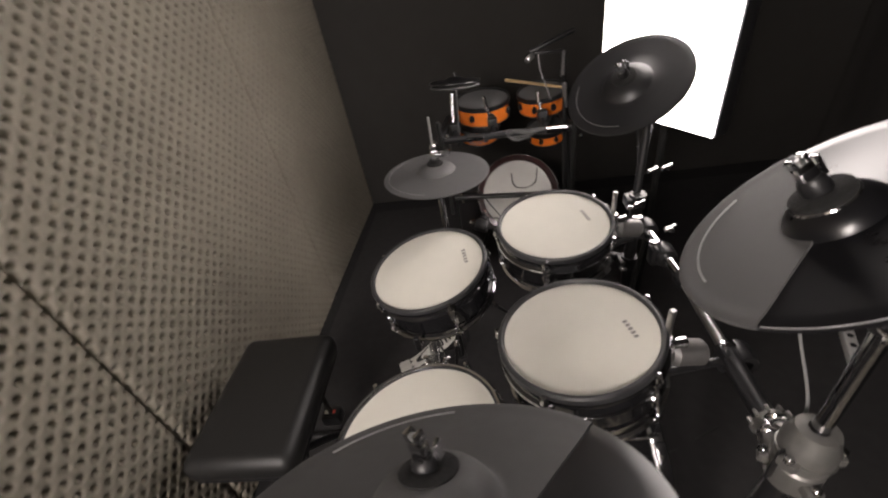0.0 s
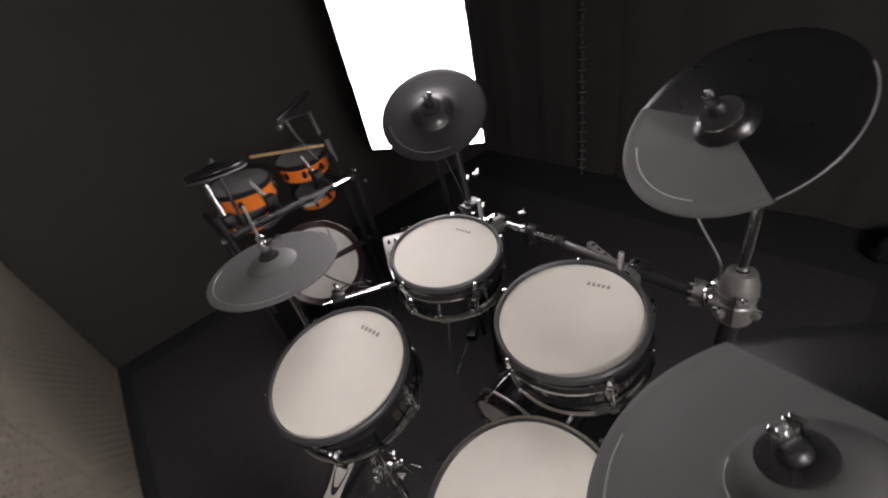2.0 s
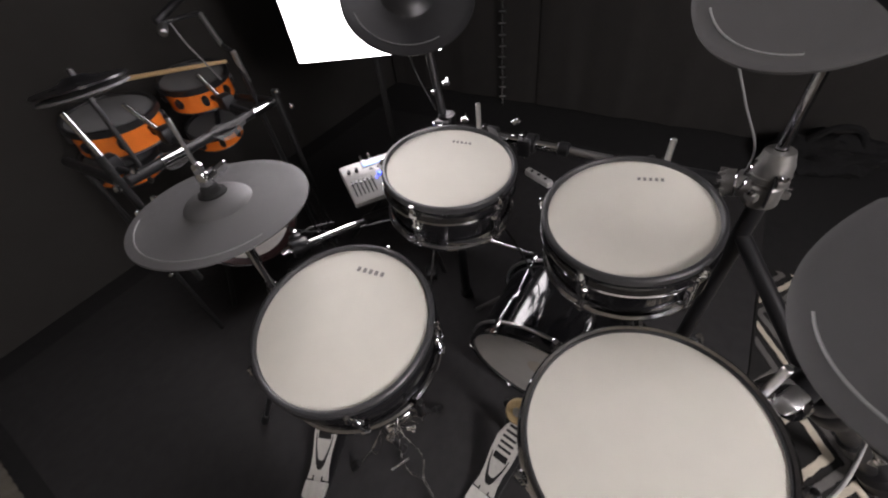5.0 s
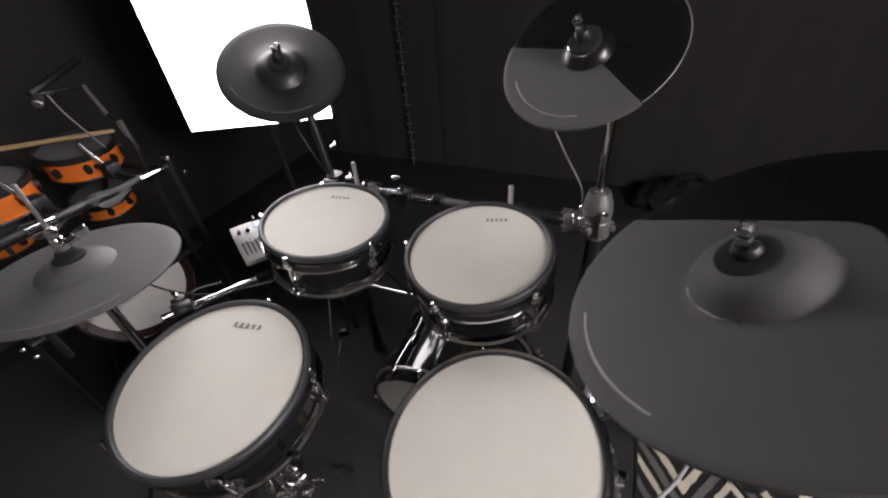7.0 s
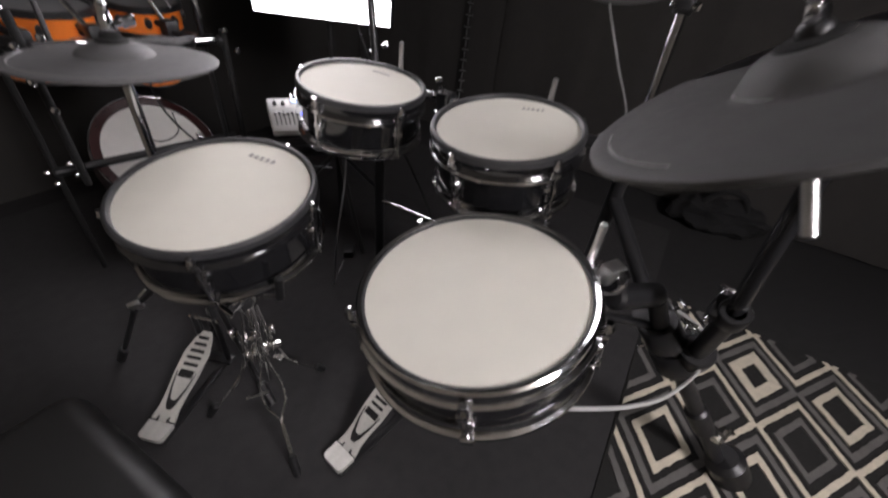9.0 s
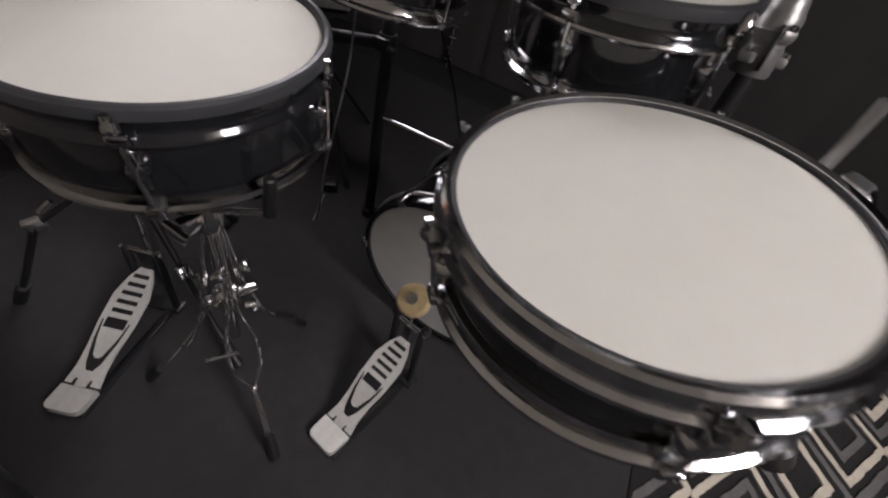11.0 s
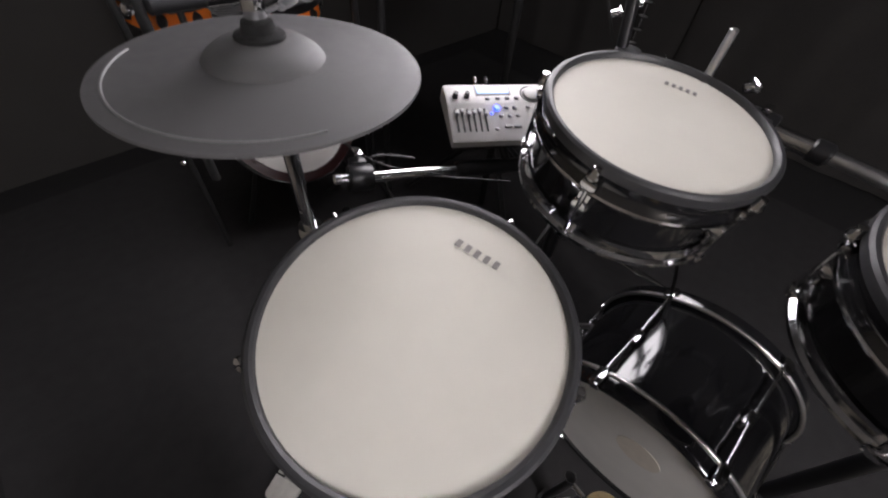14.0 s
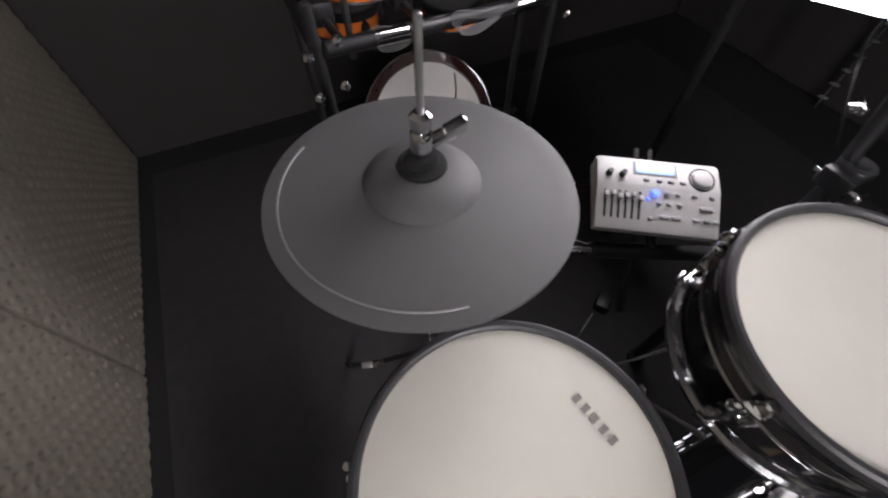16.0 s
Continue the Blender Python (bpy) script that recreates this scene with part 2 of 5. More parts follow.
def drum(name, key, depth, label, lugs, turn, metal_rim=False):
    c, n, r = PLACE[key]
    w = 1.0 if key == "A" else 0.90
    d = thing(name, facing(c, n), label, "drum", "pad drums of the black kit")
    bm = lathe(B(), [(0, 0.0015), (r * 0.5, 0.0012), (r * 0.9, 0.0004), (r + 0.002, -0.0005)], seg=72)
    part("drum_head", bm, HEAD, d, "white mesh drum head")
    if metal_rim:
        bm = lathe(B(), [(r - 0.003, -0.001), (r - 0.002, 0.004), (r + 0.002, 0.006), (r + 0.005, 0.003), (r + 0.006, -0.012), (r + 0.010, -0.014), (r + 0.010, -0.018), (r, -0.018)], seg=72, close=True)
        part("collar_ring", ring(B(), r - 0.004, 0.0019, 0.001, seg=72, side=8), RUBBER, d, "thin dark collar ring")
        part("hoop", bm, CHROME, d, "thin chrome hoop")
        R = r
    else:
        bm = lathe(B(), [(r, -0.001), (r + 0.001, 0.004), (r + 0.004 * w, 0.0065), (r + 0.008 * w, 0.0065), (r + 0.011 * w, 0.004), (r + 0.0118 * w, -0.001), (r + 0.011 * w, -0.006), (r + 0.004 * w, -0.008), (r, -0.006)], seg=72, close=True)
        part("hoop_cover", bm, RUBBER, d, "dark rubber hoop cover")
        bm = lathe(B(), [(r + 0.003, -0.007), (r + 0.0095 * w, -0.0065), (r + 0.0088 * w, -0.0095), (r + 0.0068, -0.0135), (r + 0.0064, -0.018), (r + 0.0082, -0.0225), (r + 0.0115, -0.0255), (r + 0.0125, -0.029), (r + 0.011, -0.031), (r + 0.003, -0.029)], seg=72, close=True)
        part("hoop", bm, SHELL, d, "black hoop under the rubber")
        if key != "A":
            part("hoop_flange", lathe(B(), [(r + 0.006, -0.0275), (r + 0.0128, -0.0270), (r + 0.0138, -0.0295), (r + 0.0128, -0.0325), (r + 0.006, -0.0320)], seg=72, close=True), CHROME, d, "thin chrome hoop flange")
        R = r
    bm = lathe(B(), [(R - 0.004, -0.012), (R + 0.001, -0.014), (R + 0.001, -depth + 0.008), (R - 0.004, -depth + 0.006)], seg=72)
    part("shell", bm, SHELL, d, "glossy black shell")
    bm = lathe(B(), [(R, -depth + 0.014), (R + 0.004, -depth + 0.016), (R + 0.0042, -depth + 0.010), (R + 0.0065, -depth + 0.0045), (R + 0.0112, -depth + 0.002), (R + 0.0120, -depth - 0.0015), (R + 0.0095, -depth - 0.005), (R, -depth - 0.004)], seg=72, close=True)
    part("bottom_hoop", bm, DARK_CHROME if key == "A" else CHROME, d, "smoked chrome bottom hoop" if key == "A" else "chrome bottom hoop")
    bm = lathe(B(), [(0, -depth + 0.010), (R, -depth + 0.010)], seg=48)
    part("bottom_skin", bm, BLACK_PLASTIC, d)
    for k in range(lugs):
        m = pose(0, 0, 0, 0, 0, turn + 360 * k / lugs) @ pose(R + 0.001, 0, 0)
        bm = B()
        zc = -depth / 2 - 0.004
        lathe(bm, [(0, 0), (0.0105, 0), (0.0105, 0.006), (0.008, 0.011), (0, 0.012)], m @ pose(0, 0, zc, 0, 90, 0), 16)
        box(bm, 0.008, 0.014, depth * 0.42, m @ pose(0.004, 0, zc), 0.003)
        lg = part("lug", bm, CHROME, d, "chrome tension lug")
        bm = rod(B(), m @ Vector((0.011, 0, 0.000)), m @ Vector((0.011, 0, -depth - 0.006)), 0.0028, 8)
        lathe(bm, [(0, 0.010), (0.0045, 0.009), (0.0052, 0.002), (0.0075, -0.001), (0.0075, -0.004), (0, -0.004)], m @ pose(0.013, 0, -0.006), 10)
        part("tension_rod", bm, CHROME, lg)
        bm = box(B(), 0.010, 0.018, 0.012, m @ pose(0.011, 0, -0.021), 0.003)
        part("claw", bm, CHROME, lg)
        part("claw", box(B(), 0.009, 0.016, 0.012, m @ pose(0.011, 0, -depth + 0.002), 0.003), CHROME, lg)
    return d


snare = drum("snare_drum", "A", 0.105, "black electronic snare drum with white mesh head on its stand", 5, 222)
tom_left = drum("tom_drum", "B", 0.099, "small black electronic tom with white mesh head beside the module", 5, 182)
tom_right = drum("tom_drum", "C", 0.099, "small black electronic tom with white mesh head above the bass drum", 5, 167)
drum("floor_tom_drum", "D", 0.077, "black electronic floor tom with thin chrome hoop and white head", 5, 204, True)

for key, ob, pos, ang, w in (("A", snare, (0.102, 0.014), -79, 0.060), ("B", tom_left, (0.072, 0.012), -75, 0.042), ("C", tom_right, (0.078, -0.012), -78, 0.042)):
    bm = B()
    for k in range(5):
        m = pose(pos[0], pos[1], 0.0026, 0, 0, ang) @ pose((k - 2) * w / 5, 0, 0)
        box(bm, w / 5 * 0.52, w * 0.16, 0.0006, m)
    part("logo", bm, LOGO, ob, "row of dark grey printed bars", False)


def pad_profile(r, rise, bell=0.017, crisp=False, small=False):
    if small:
        return [(0.010, rise + 0.016), (0.020, rise + 0.0150), (0.028, rise + 0.0115), (0.034, rise + 0.006), (0.038, rise), (0.042, rise - 0.0006), (r * 0.62, rise * 0.52), (r * 0.88, rise * 0.14), (r * 0.97, 0.0015), (r, 0.0)]
    if crisp:
        return [(0.016, rise + 0.019), (0.024, rise + 0.0185), (0.034, rise + 0.0165), (0.044, rise + 0.0125), (0.052, rise + 0.0072), (0.0565, rise + 0.0028), (0.0580, rise + 0.0001), (0.0586, rise - 0.0006), (0.0610, rise - 0.0008), (r * 0.62, rise * 0.52), (r * 0.88, rise * 0.14), (r * 0.97, 0.0015), (r, 0.0)]
    return [(0.016, rise + bell), (0.027, rise + bell * 0.97), (0.037, rise + bell * 0.80), (0.045, rise + bell * 0.50), (0.051, rise + bell * 0.18), (0.0535, rise), (0.056, rise - 0.0012), (r * 0.62, rise * 0.52), (r * 0.88, rise * 0.14), (r * 0.97, 0.0015), (r, 0.0)]


def ridge(d, prof, q, a0, a1, lift, mat, rad=0.0013):
    """A thin raised line on a cymbal at radius q, or a glint shaped as one."""
    z = 0.0
    for (r0, z0), (r1, z1) in zip(prof, prof[1:]):
        if r0 <= q <= r1:
            z = z0 + (z1 - z0) * (q - r0) / (r1 - r0)
    pts = [(q * math.cos(radians(a0 + (a1 - a0) * k / 20)), q * math.sin(radians(a0 + (a1 - a0) * k / 20)), z + lift) for k in range(21)]
    part("raised_or_glint_line", sweep(B(), pts, rad, 6, 2), mat, d, "thin raised line or modelled glint on the cymbal")


def cymbal(name, c, n, r, label, sector=None, apex=(0, 0), rise=0.016, base_mat=None, crisp=False, small=False, bell=0.017):
    d = thing(name, facing(c, n), label, "cymbal", "rubber pad cymbals")
    prof = pad_profile(r, rise, bell, crisp, small)
    under = [(r, 0.0), (r + 0.0005, -0.003), (r - 0.004, -0.006), (r * 0.5, rise * 0.4 - 0.007), (0.03, rise - 0.008), (0.016, rise + 0.004)]
    bm = lathe(B(), prof + under, seg=96)
    base = part("cymbal_disc", bm, base_mat or (CYMBAL if sector is None else CYMBAL_BLACK), d, "grey textured rubber disc" if sector is None else "black glossy plastic disc")
    if sector:
        a0, a1 = sector
        bm = B()
        N, K = 96, 44
        ax, ay = apex
        grid = []

        def height(x, y):
            q = math.hypot(x, y)
            for (r0, z0), (r1, z1) in zip(prof, prof[1:]):
                if r0 <= q <= r1:
                    return z0 + (z1 - z0) * (q - r0) / (r1 - r0)
            return prof[0][1] if q < prof[0][0] else prof[-1][1]
        lift = 0.0022
        starts = [(ax, ay)] * (N + 1)
        if math.hypot(ax, ay) > 0.01:
            # rounded inner corner of the pad
            d0 = Vector((r * math.cos(radians(a0)) - ax, r * math.sin(radians(a0)) - ay)).normalized()
            d1 = Vector((r * math.cos(radians(a1)) - ax, r * math.sin(radians(a1)) - ay)).normalized()
            half = d0.angle(d1) / 2
            rho = 0.032
            mid = Vector((ax, ay)) + (d0 + d1).normalized() * rho / math.sin(half)
            n0, n1 = Vector((d0.y, -d0.x)), Vector((-d1.y, d1.x))
            t0, t1 = math.atan2(n0.y, n0.x), math.atan2(n1.y, n1.x)
            while t1 > t0:
                t1 -= 2 * math.pi
            starts = [(mid.x + rho * math.cos(t0 + (t1 - t0) * i / N), mid.y + rho * math.sin(t0 + (t1 - t0) * i / N)) for i in range(N + 1)]
        for i in range(N + 1):
            a = radians(a0 + (a1 - a0) * i / N)
            ex, ey = (r + 0.0006) * math.cos(a), (r + 0.0006) * math.sin(a)
            row = []
            for k in range(K + 1):
                f = k / K
                sx, sy = starts[i]
                x, y = sx + (ex - sx) * f, sy + (ey - sy) * f
                row.append(bm.verts.new((x, y, height(x, y) + lift)))
            grid.append(row)
        for i in range(N):
            for k in range(K):
                bm.faces.new((grid[i][k], grid[i][k + 1], grid[i + 1][k + 1], grid[i + 1][k]))
        bmesh.ops.remove_doubles(bm, verts=bm.verts, dist=1e-5)
        edge = [e for e in bm.edges if e.is_boundary]
        ext = bmesh.ops.extrude_edge_only(bm, edges=edge)
        for v in ext["geom"]:
            if isinstance(v, bmesh.types.BMVert):
                v.co.z -= lift + 0.003
        part("playing_pad", bm, CYMBAL, d, "grey textured rubber playing pad")
    return d, prof


def wing_nut(d, z, tall=0.03, lean=Matrix()):
    bm = lathe(B(), [(0, z), (0.023, z), (0.025, z + 0.003), (0.0245, z + 0.009), (0.018, z + 0.012), (0, z + 0.012)], seg=28)
    part("felt_washer", bm, FELT, d, "black felt washer")
    bm = lathe(B(), [(0.0, z + 0.011), (0.0115, z + 0.011), (0.012, z + 0.014), (0.011, z + 0.012 + tall * 0.55), (0.0085, z + 0.014 + tall * 0.6), (0, z + 0.014 + tall * 0.6)], lean, 18)
    part("sleeve", bm, BLACK_PLASTIC, d, "black plastic sleeve")
    t = z + 0.013 + tall * 0.55
    bm = box(B(), 0.015, 0.011, 0.017, lean @ pose(0.0, 0, t + 0.0085, 0, 0, 0), 0.002)
    for s in (-1, 1):
        box(bm, 0.0045, 0.010, 0.010, lean @ pose(s * 0.0055, 0, t + 0.020, 0, s * 8, 0), 0.0012)
    nut = part("wing_nut", bm, CHROME, d, "chrome wing nut with two prongs")
    part("post_tip", rod(B(), lean @ Vector((0, 0, z)), lean @ Vector((0, 0, t + 0.022)), 0.0032, 12), STEEL, nut)
    part("locking_tab", box(B(), 0.004, 0.010, 0.020, lean @ pose(0.0135, 0.006, t + 0.004, 0, 6, 20), 0.0012), CHROME, nut, "chrome locking tab")


hat, prof = cymbal("hi_hat_cymbal", (-0.174, 1.074, 0.774), (0.03, 0.010, 0.999), 0.156, "grey rubber electronic hi-hat cymbal on a chrome rod", rise=0.010, crisp=True)
ridge(hat, prof, 0.141, 132, 262, 0.0002, CYMBAL_EDGE)
bm = lathe(B(), [(0, 0.026), (0.0235, 0.026), (0.0245, 0.0295), (0.0235, 0.032), (0.0165, 0.034), (0.0145, 0.043), (0.010, 0.045), (0, 0.045)], seg=28)
part("felt_washer", bm, FELT, hat, "black felt washer")
clutch = part("clutch", lathe(B(), [(0, 0.030), (0.010, 0.030), (0.011, 0.034), (0.0085, 0.040), (0.0105, 0.044), (0.0105, 0.066), (0.0085, 0.070), (0.0095, 0.074), (0.0095, 0.084), (0.006, 0.088), (0, 0.088)], seg=20), CHROME, hat, "chrome hi-hat clutch")
bm = rod(B(), (0.006, 0, 0.052), (0.024, 0.002, 0.056), 0.0068, 12)
box(bm, 0.026, 0.012, 0.020, pose(0.034, 0.003, 0.058, 20, -12, 8), 0.004)
part("wing_bolt", bm, CHROME, clutch, "chrome wing bolt")
part("pull_rod", rod(B(), (0, 0, -0.20), (0.0, 0.0, 0.165), 0.0033, 12), STEEL, hat, "thin steel pull rod")
RIDE_POST = (-0.22, 0.36, 0.90)
ride, prof = cymbal("ride_cymbal", (-0.070, 0.128, 0.928), (-0.080, 0.553, 0.829), 0.176, "grey and black rubber ride cymbal tilted on a boom arm", (36, 194), (0.030, -0.088), rise=0.004, bell=0.025)
# glint along the black rim, put in as a pale grey arc
ridge(ride, prof, 0.1745, 195, 300, 0.0002, CYMBAL_LINE, 0.0012)
UP = (ride.matrix_world.to_3x3().inverted() @ Vector(RIDE_POST)).to_track_quat("Z", "Y").to_matrix().to_4x4()
wing_nut(ride, 0.023, 0.012, Matrix.Translation((0, 0, 0.03)) @ UP @ Matrix.Translation((0, 0, -0.03)))
ridge(ride, prof, 0.157, 91, 144, 0.0026, CYMBAL_LINE, 0.0014)
# highlight on the bell's edge, shaped as a pale line
ridge(ride, prof, 0.0535, 90, 148, 0.0026, CYMBAL_LINE, 0.0014)
crash_right, prof = cymbal("crash_cymbal", (0.296, 0.326, 1.034), (-0.59, 0.253, 0.767), 0.138, "crash cymbal with grey pad wedge and glossy black plastic", (66, 210), (0, 0), rise=0.001, small=True)
part("bell", lathe(B(), [(q + 0.0006, z + 0.0034) for q, z in prof[:5]] + [(0.0400, 0.0005)], seg=40), CYMBAL_BLACK, crash_right, "glossy black bell")
# lower rim's glint on the black plastic, drawn as a thin pale arc
ridge(crash_right, prof, 0.1368, 211, 290, 0.0002, CYMBAL_LINE, 0.0006)
part("washer", ring(B(), 0.0245, 0.0020, 0.0185, seg=32, side=8), CHROME, crash_right, "chrome washer under the felt")
wing_nut(crash_right, 0.016, 0.022)
ridge(crash_right, prof, 0.117, 100, 172, 0.0026, CYMBAL_LINE)
# backlit shade is put into the disc's colour: black instead of grey rubber
crash_left, prof = cymbal("crash_cymbal", (0.306, 0.955, 0.987), (-0.431, -0.397, 0.811), 0.133, "crash cymbal coloured black for its backlit shade, before the bright light panel", rise=0.004, base_mat=BLACK_PLASTIC)
ridge(crash_left, prof, 0.112, 150, 250, 0.0004, CYMBAL)
wing_nut(crash_left, 0.016, 0.022)

# bass drum
kick = thing("bass_drum", facing((0.072, 0.549, 0.206), (-0.991, 0.025, -0.131)), "small glossy black electronic bass drum with grey mesh head", "drum")
r = 0.1775
part("drum_head", lathe(B(), [(0, 0.002), (r * 0.6, 0.0015), (r, 0)], seg=72), KICK_HEAD, kick, "grey mesh drum head")
part("front_hoop", lathe(B(), [(r, -0.002), (r + 0.001, 0.006), (r + 0.010, 0.007), (r + 0.012, 0.004), (r + 0.012, -0.022), (r + 0.002, -0.024)], seg=72, close=True), SHELL, kick, "black lacquered hoop")
part("hoop_trim", ring(B(), r + 0.0125, 0.0042, -0.023, seg=72, side=10), TRIM_STEEL, kick, "thin chrome trim ring")
part("shell", lathe(B(), [(r - 0.004, -0.01), (r + 0.001, -0.012), (r + 0.001, -0.240), (r - 0.004, -0.240)], seg=72), SHELL, kick, "glossy black shell")
part("rear_hoop", lathe(B(), [(r, -0.222), (r + 0.010, -0.223), (r + 0.012, -0.227), (r + 0.012, -0.249), (r, -0.253)], seg=72, close=True), SHELL, kick, "black lacquered rear hoop")
part("hoop_trim", ring(B(), r + 0.012, 0.0040, -0.225, seg=72, side=10), TRIM_STEEL, kick, "thin chrome trim ring")
part("rear_skin", lathe(B(), [(0, -0.242), (r, -0.242)], seg=48), BLACK_PLASTIC, kick)

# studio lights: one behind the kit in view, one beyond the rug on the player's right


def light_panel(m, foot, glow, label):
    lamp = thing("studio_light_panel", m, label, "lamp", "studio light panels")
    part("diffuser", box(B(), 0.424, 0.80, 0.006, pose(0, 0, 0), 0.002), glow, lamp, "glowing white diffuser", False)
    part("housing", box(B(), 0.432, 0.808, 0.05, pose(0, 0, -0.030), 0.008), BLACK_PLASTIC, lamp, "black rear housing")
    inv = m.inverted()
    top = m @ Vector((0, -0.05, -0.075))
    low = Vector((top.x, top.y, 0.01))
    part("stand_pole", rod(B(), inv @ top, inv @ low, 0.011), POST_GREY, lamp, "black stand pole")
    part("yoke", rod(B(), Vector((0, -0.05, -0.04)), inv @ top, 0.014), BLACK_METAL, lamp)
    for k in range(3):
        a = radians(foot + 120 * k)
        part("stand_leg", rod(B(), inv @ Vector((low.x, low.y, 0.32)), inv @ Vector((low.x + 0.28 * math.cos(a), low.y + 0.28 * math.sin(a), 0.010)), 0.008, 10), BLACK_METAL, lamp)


Z = Vector((0, 0, 1))
U = Vector((-0.468, 0.884, 0)).normalized()
N1 = U.cross(Z)
if N1.x > 0:
    U, N1 = -U, -N1
PANEL = Matrix((U, Z, N1)).transposed().to_4x4()
PANEL.translation = Vector((0.4795, 1.259, 1.18))
light_panel(PANEL, 0, DIFFUSER, "bright white studio light panel in a black frame on a stand")
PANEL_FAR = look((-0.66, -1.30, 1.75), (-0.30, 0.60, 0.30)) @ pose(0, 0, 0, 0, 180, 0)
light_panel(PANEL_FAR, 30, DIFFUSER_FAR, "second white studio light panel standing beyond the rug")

PATCH = material("worn_patch_tan", (0.63, 0.585, 0.51), 0.8, scale=60, vary=0.1)
# bass drum claws and rods, evenly round the shell
for k in range(6):
    m = pose(0, 0, 0, 0, 0, 44 + 60 * k)
    R = r + 0.0125
    bm = box(B(), 0.007, 0.020, 0.034, m @ pose(R + 0.003, 0, -0.010), 0.003)
    box(bm, 0.014, 0.016, 0.006, m @ pose(R - 0.002, 0, 0.008), 0.002)
    cl = part("claw", bm, CHROME, kick, "chrome claw hook")
    part("tension_rod", rod(B(), m @ Vector((R + 0.003, 0, -0.028)), m @ Vector((R - 0.001, 0, -0.108)), 0.003, 10), CHROME, cl)
    bm = box(B(), 0.010, 0.016, 0.030, m @ pose(r + 0.007, 0, -0.115), 0.003)
    lg = part("lug", bm, CHROME, kick, "small chrome lug")
    part("tension_rod", rod(B(), m @ Vector((r + 0.010, 0, -0.13)), m @ Vector((r + 0.013, 0, -0.228)), 0.0028, 10), CHROME, lg)
    bm = box(B(), 0.008, 0.020, 0.026, m @ pose(R + 0.003, 0, -0.234), 0.003)
    part("claw", bm, CHROME, kick)
part("beater_patch", lathe(B(), [(0, 0.0025), (0.038, 0.0025), (0.038, 0.0010)], pose(-0.052, 0.006, 0.0), 32), PATCH, kick, "round worn patch on the head")
for s in (-1, 1):
    low = Vector((0.185, 0.25 * s, -0.16))
    bm = rod(B(), Vector((0.02, 0.177 * s, -0.16)), low, 0.006, 10)
    part("spur", bm, CAST, kick, "grey steel spur leg")

# ---- pedals ----


def pedal(name, heel, toe, label, width=0.062):
    """A cast foot pedal: heel plate flat on the floor, footboard rising to the toe."""
    h, t = Vector(heel), Vector(toe)
    yaw = math.degrees(math.atan2(t.y - h.y, t.x - h.x))
    d = thing(name, pose(h.x, h.y, 0, 0, 0, yaw), label, "pedal", "cast foot pedals")
    L = math.hypot(t.x - h.x, t.y - h.y)
    w = width / 2
    bm = B()
    heel_line = [(0.012 - 0.012 * math.cos(radians(18 * k)), -(w * 0.97 - 0.012) - 0.012 * math.sin(radians(18 * k))) for k in range(6)]
    prism(bm, heel_line + [(0.043, -w), (0.043, w)] + [(x, -y) for x, y in reversed(heel_line)], 0.010, 0.0225)
    box(bm, 0.022, width * 0.36, 0.012, pose(0.055, 0, 0.016), 0.001)
    part("heel_plate", bm, PEDAL, d, "worn white heel plate")
    slope = math.degrees(math.atan2(t.z - 0.02, L - 0.046))
    fb = L - 0.046
    F = math.hypot(fb, t.z - 0.02)
    m = pose(0.047, 0, 0.016, 0, -slope, 0)
    board = B()
    half = [(0.0, 0.96), (F * 0.05, 0.92), (F * 0.14, 0.82), (F * 0.30, 0.85), (F * 0.50, 1.02), (F * 0.74, 1.05), (F * 0.90, 0.74), (F, 0.36)]
    base = [(x, -w * q) for x, q in half] + [(x, w * q) for x, q in reversed(half)]
    prism(board, base, 0.0, 0.006, m)
    fbo = part("footboard", board, PEDAL, d, "white cast footboard with slots", False)
    # recessed dark slots across the board
    nsl = 6
    for k in range(nsl):
        x = F * (0.53 + 0.39 * k / (nsl - 1))
        ww = w * (1.22 if k < 4 else 1.22 - 0.14 * (k - 3))
        part("slot", box(B(), F * (0.085 if k == 0 else 0.036), ww, 0.0012, m @ pose(x - (0.006 if k == 0 else 0), 0, 0.0066), 0.0005, 1), BLACK_PLASTIC, fbo)
    bm = B()
    pts = [(F * 0.52, w * 0.82), (F * 0.36, w * 0.70), (F * 0.18, w * 0.40), (F * 0.12, w * 0.18), (F * 0.12, -w * 0.18), (F * 0.18, -w * 0.40), (F * 0.36, -w * 0.70), (F * 0.52, -w * 0.82)]
    inn = [(F * 0.52, w * 0.76), (F * 0.37, w * 0.58), (F * 0.24, w * 0.28), (F * 0.22, w * 0.12), (F * 0.22, -w * 0.12), (F * 0.24, -w * 0.28), (F * 0.37, -w * 0.58), (F * 0.52, -w * 0.76)]
    for i in range(len(pts) - 1):
        prism(bm, [pts[i], pts[i + 1], inn[i + 1], inn[i]], 0.0056, 0.0072, m)
    part("slot_groove", bm, BLACK_PLASTIC, fbo, "dark curved groove", False)
    bm = B()
    for p0, p1 in (((0.045, -w), (0.045, -w * 0.42)), ((0.045, w * 0.42), (0.045, w)), ((0.045, -w * 0.42), (0.067, -w * 0.42)), ((0.045, w * 0.42), (0.067, w * 0.42)), ((0.067, -w * 0.42), (0.067, w * 0.42))):
        a_, b_ = Vector((*p0, 0)), Vector((*p1, 0))
        dd = (b_ - a_).normalized() * 0.0017
        ee = Vector((-dd.y, dd.x, 0))
        zz = 0.0225 if p0[0] == p1[0] == 0.045 else 0.0265
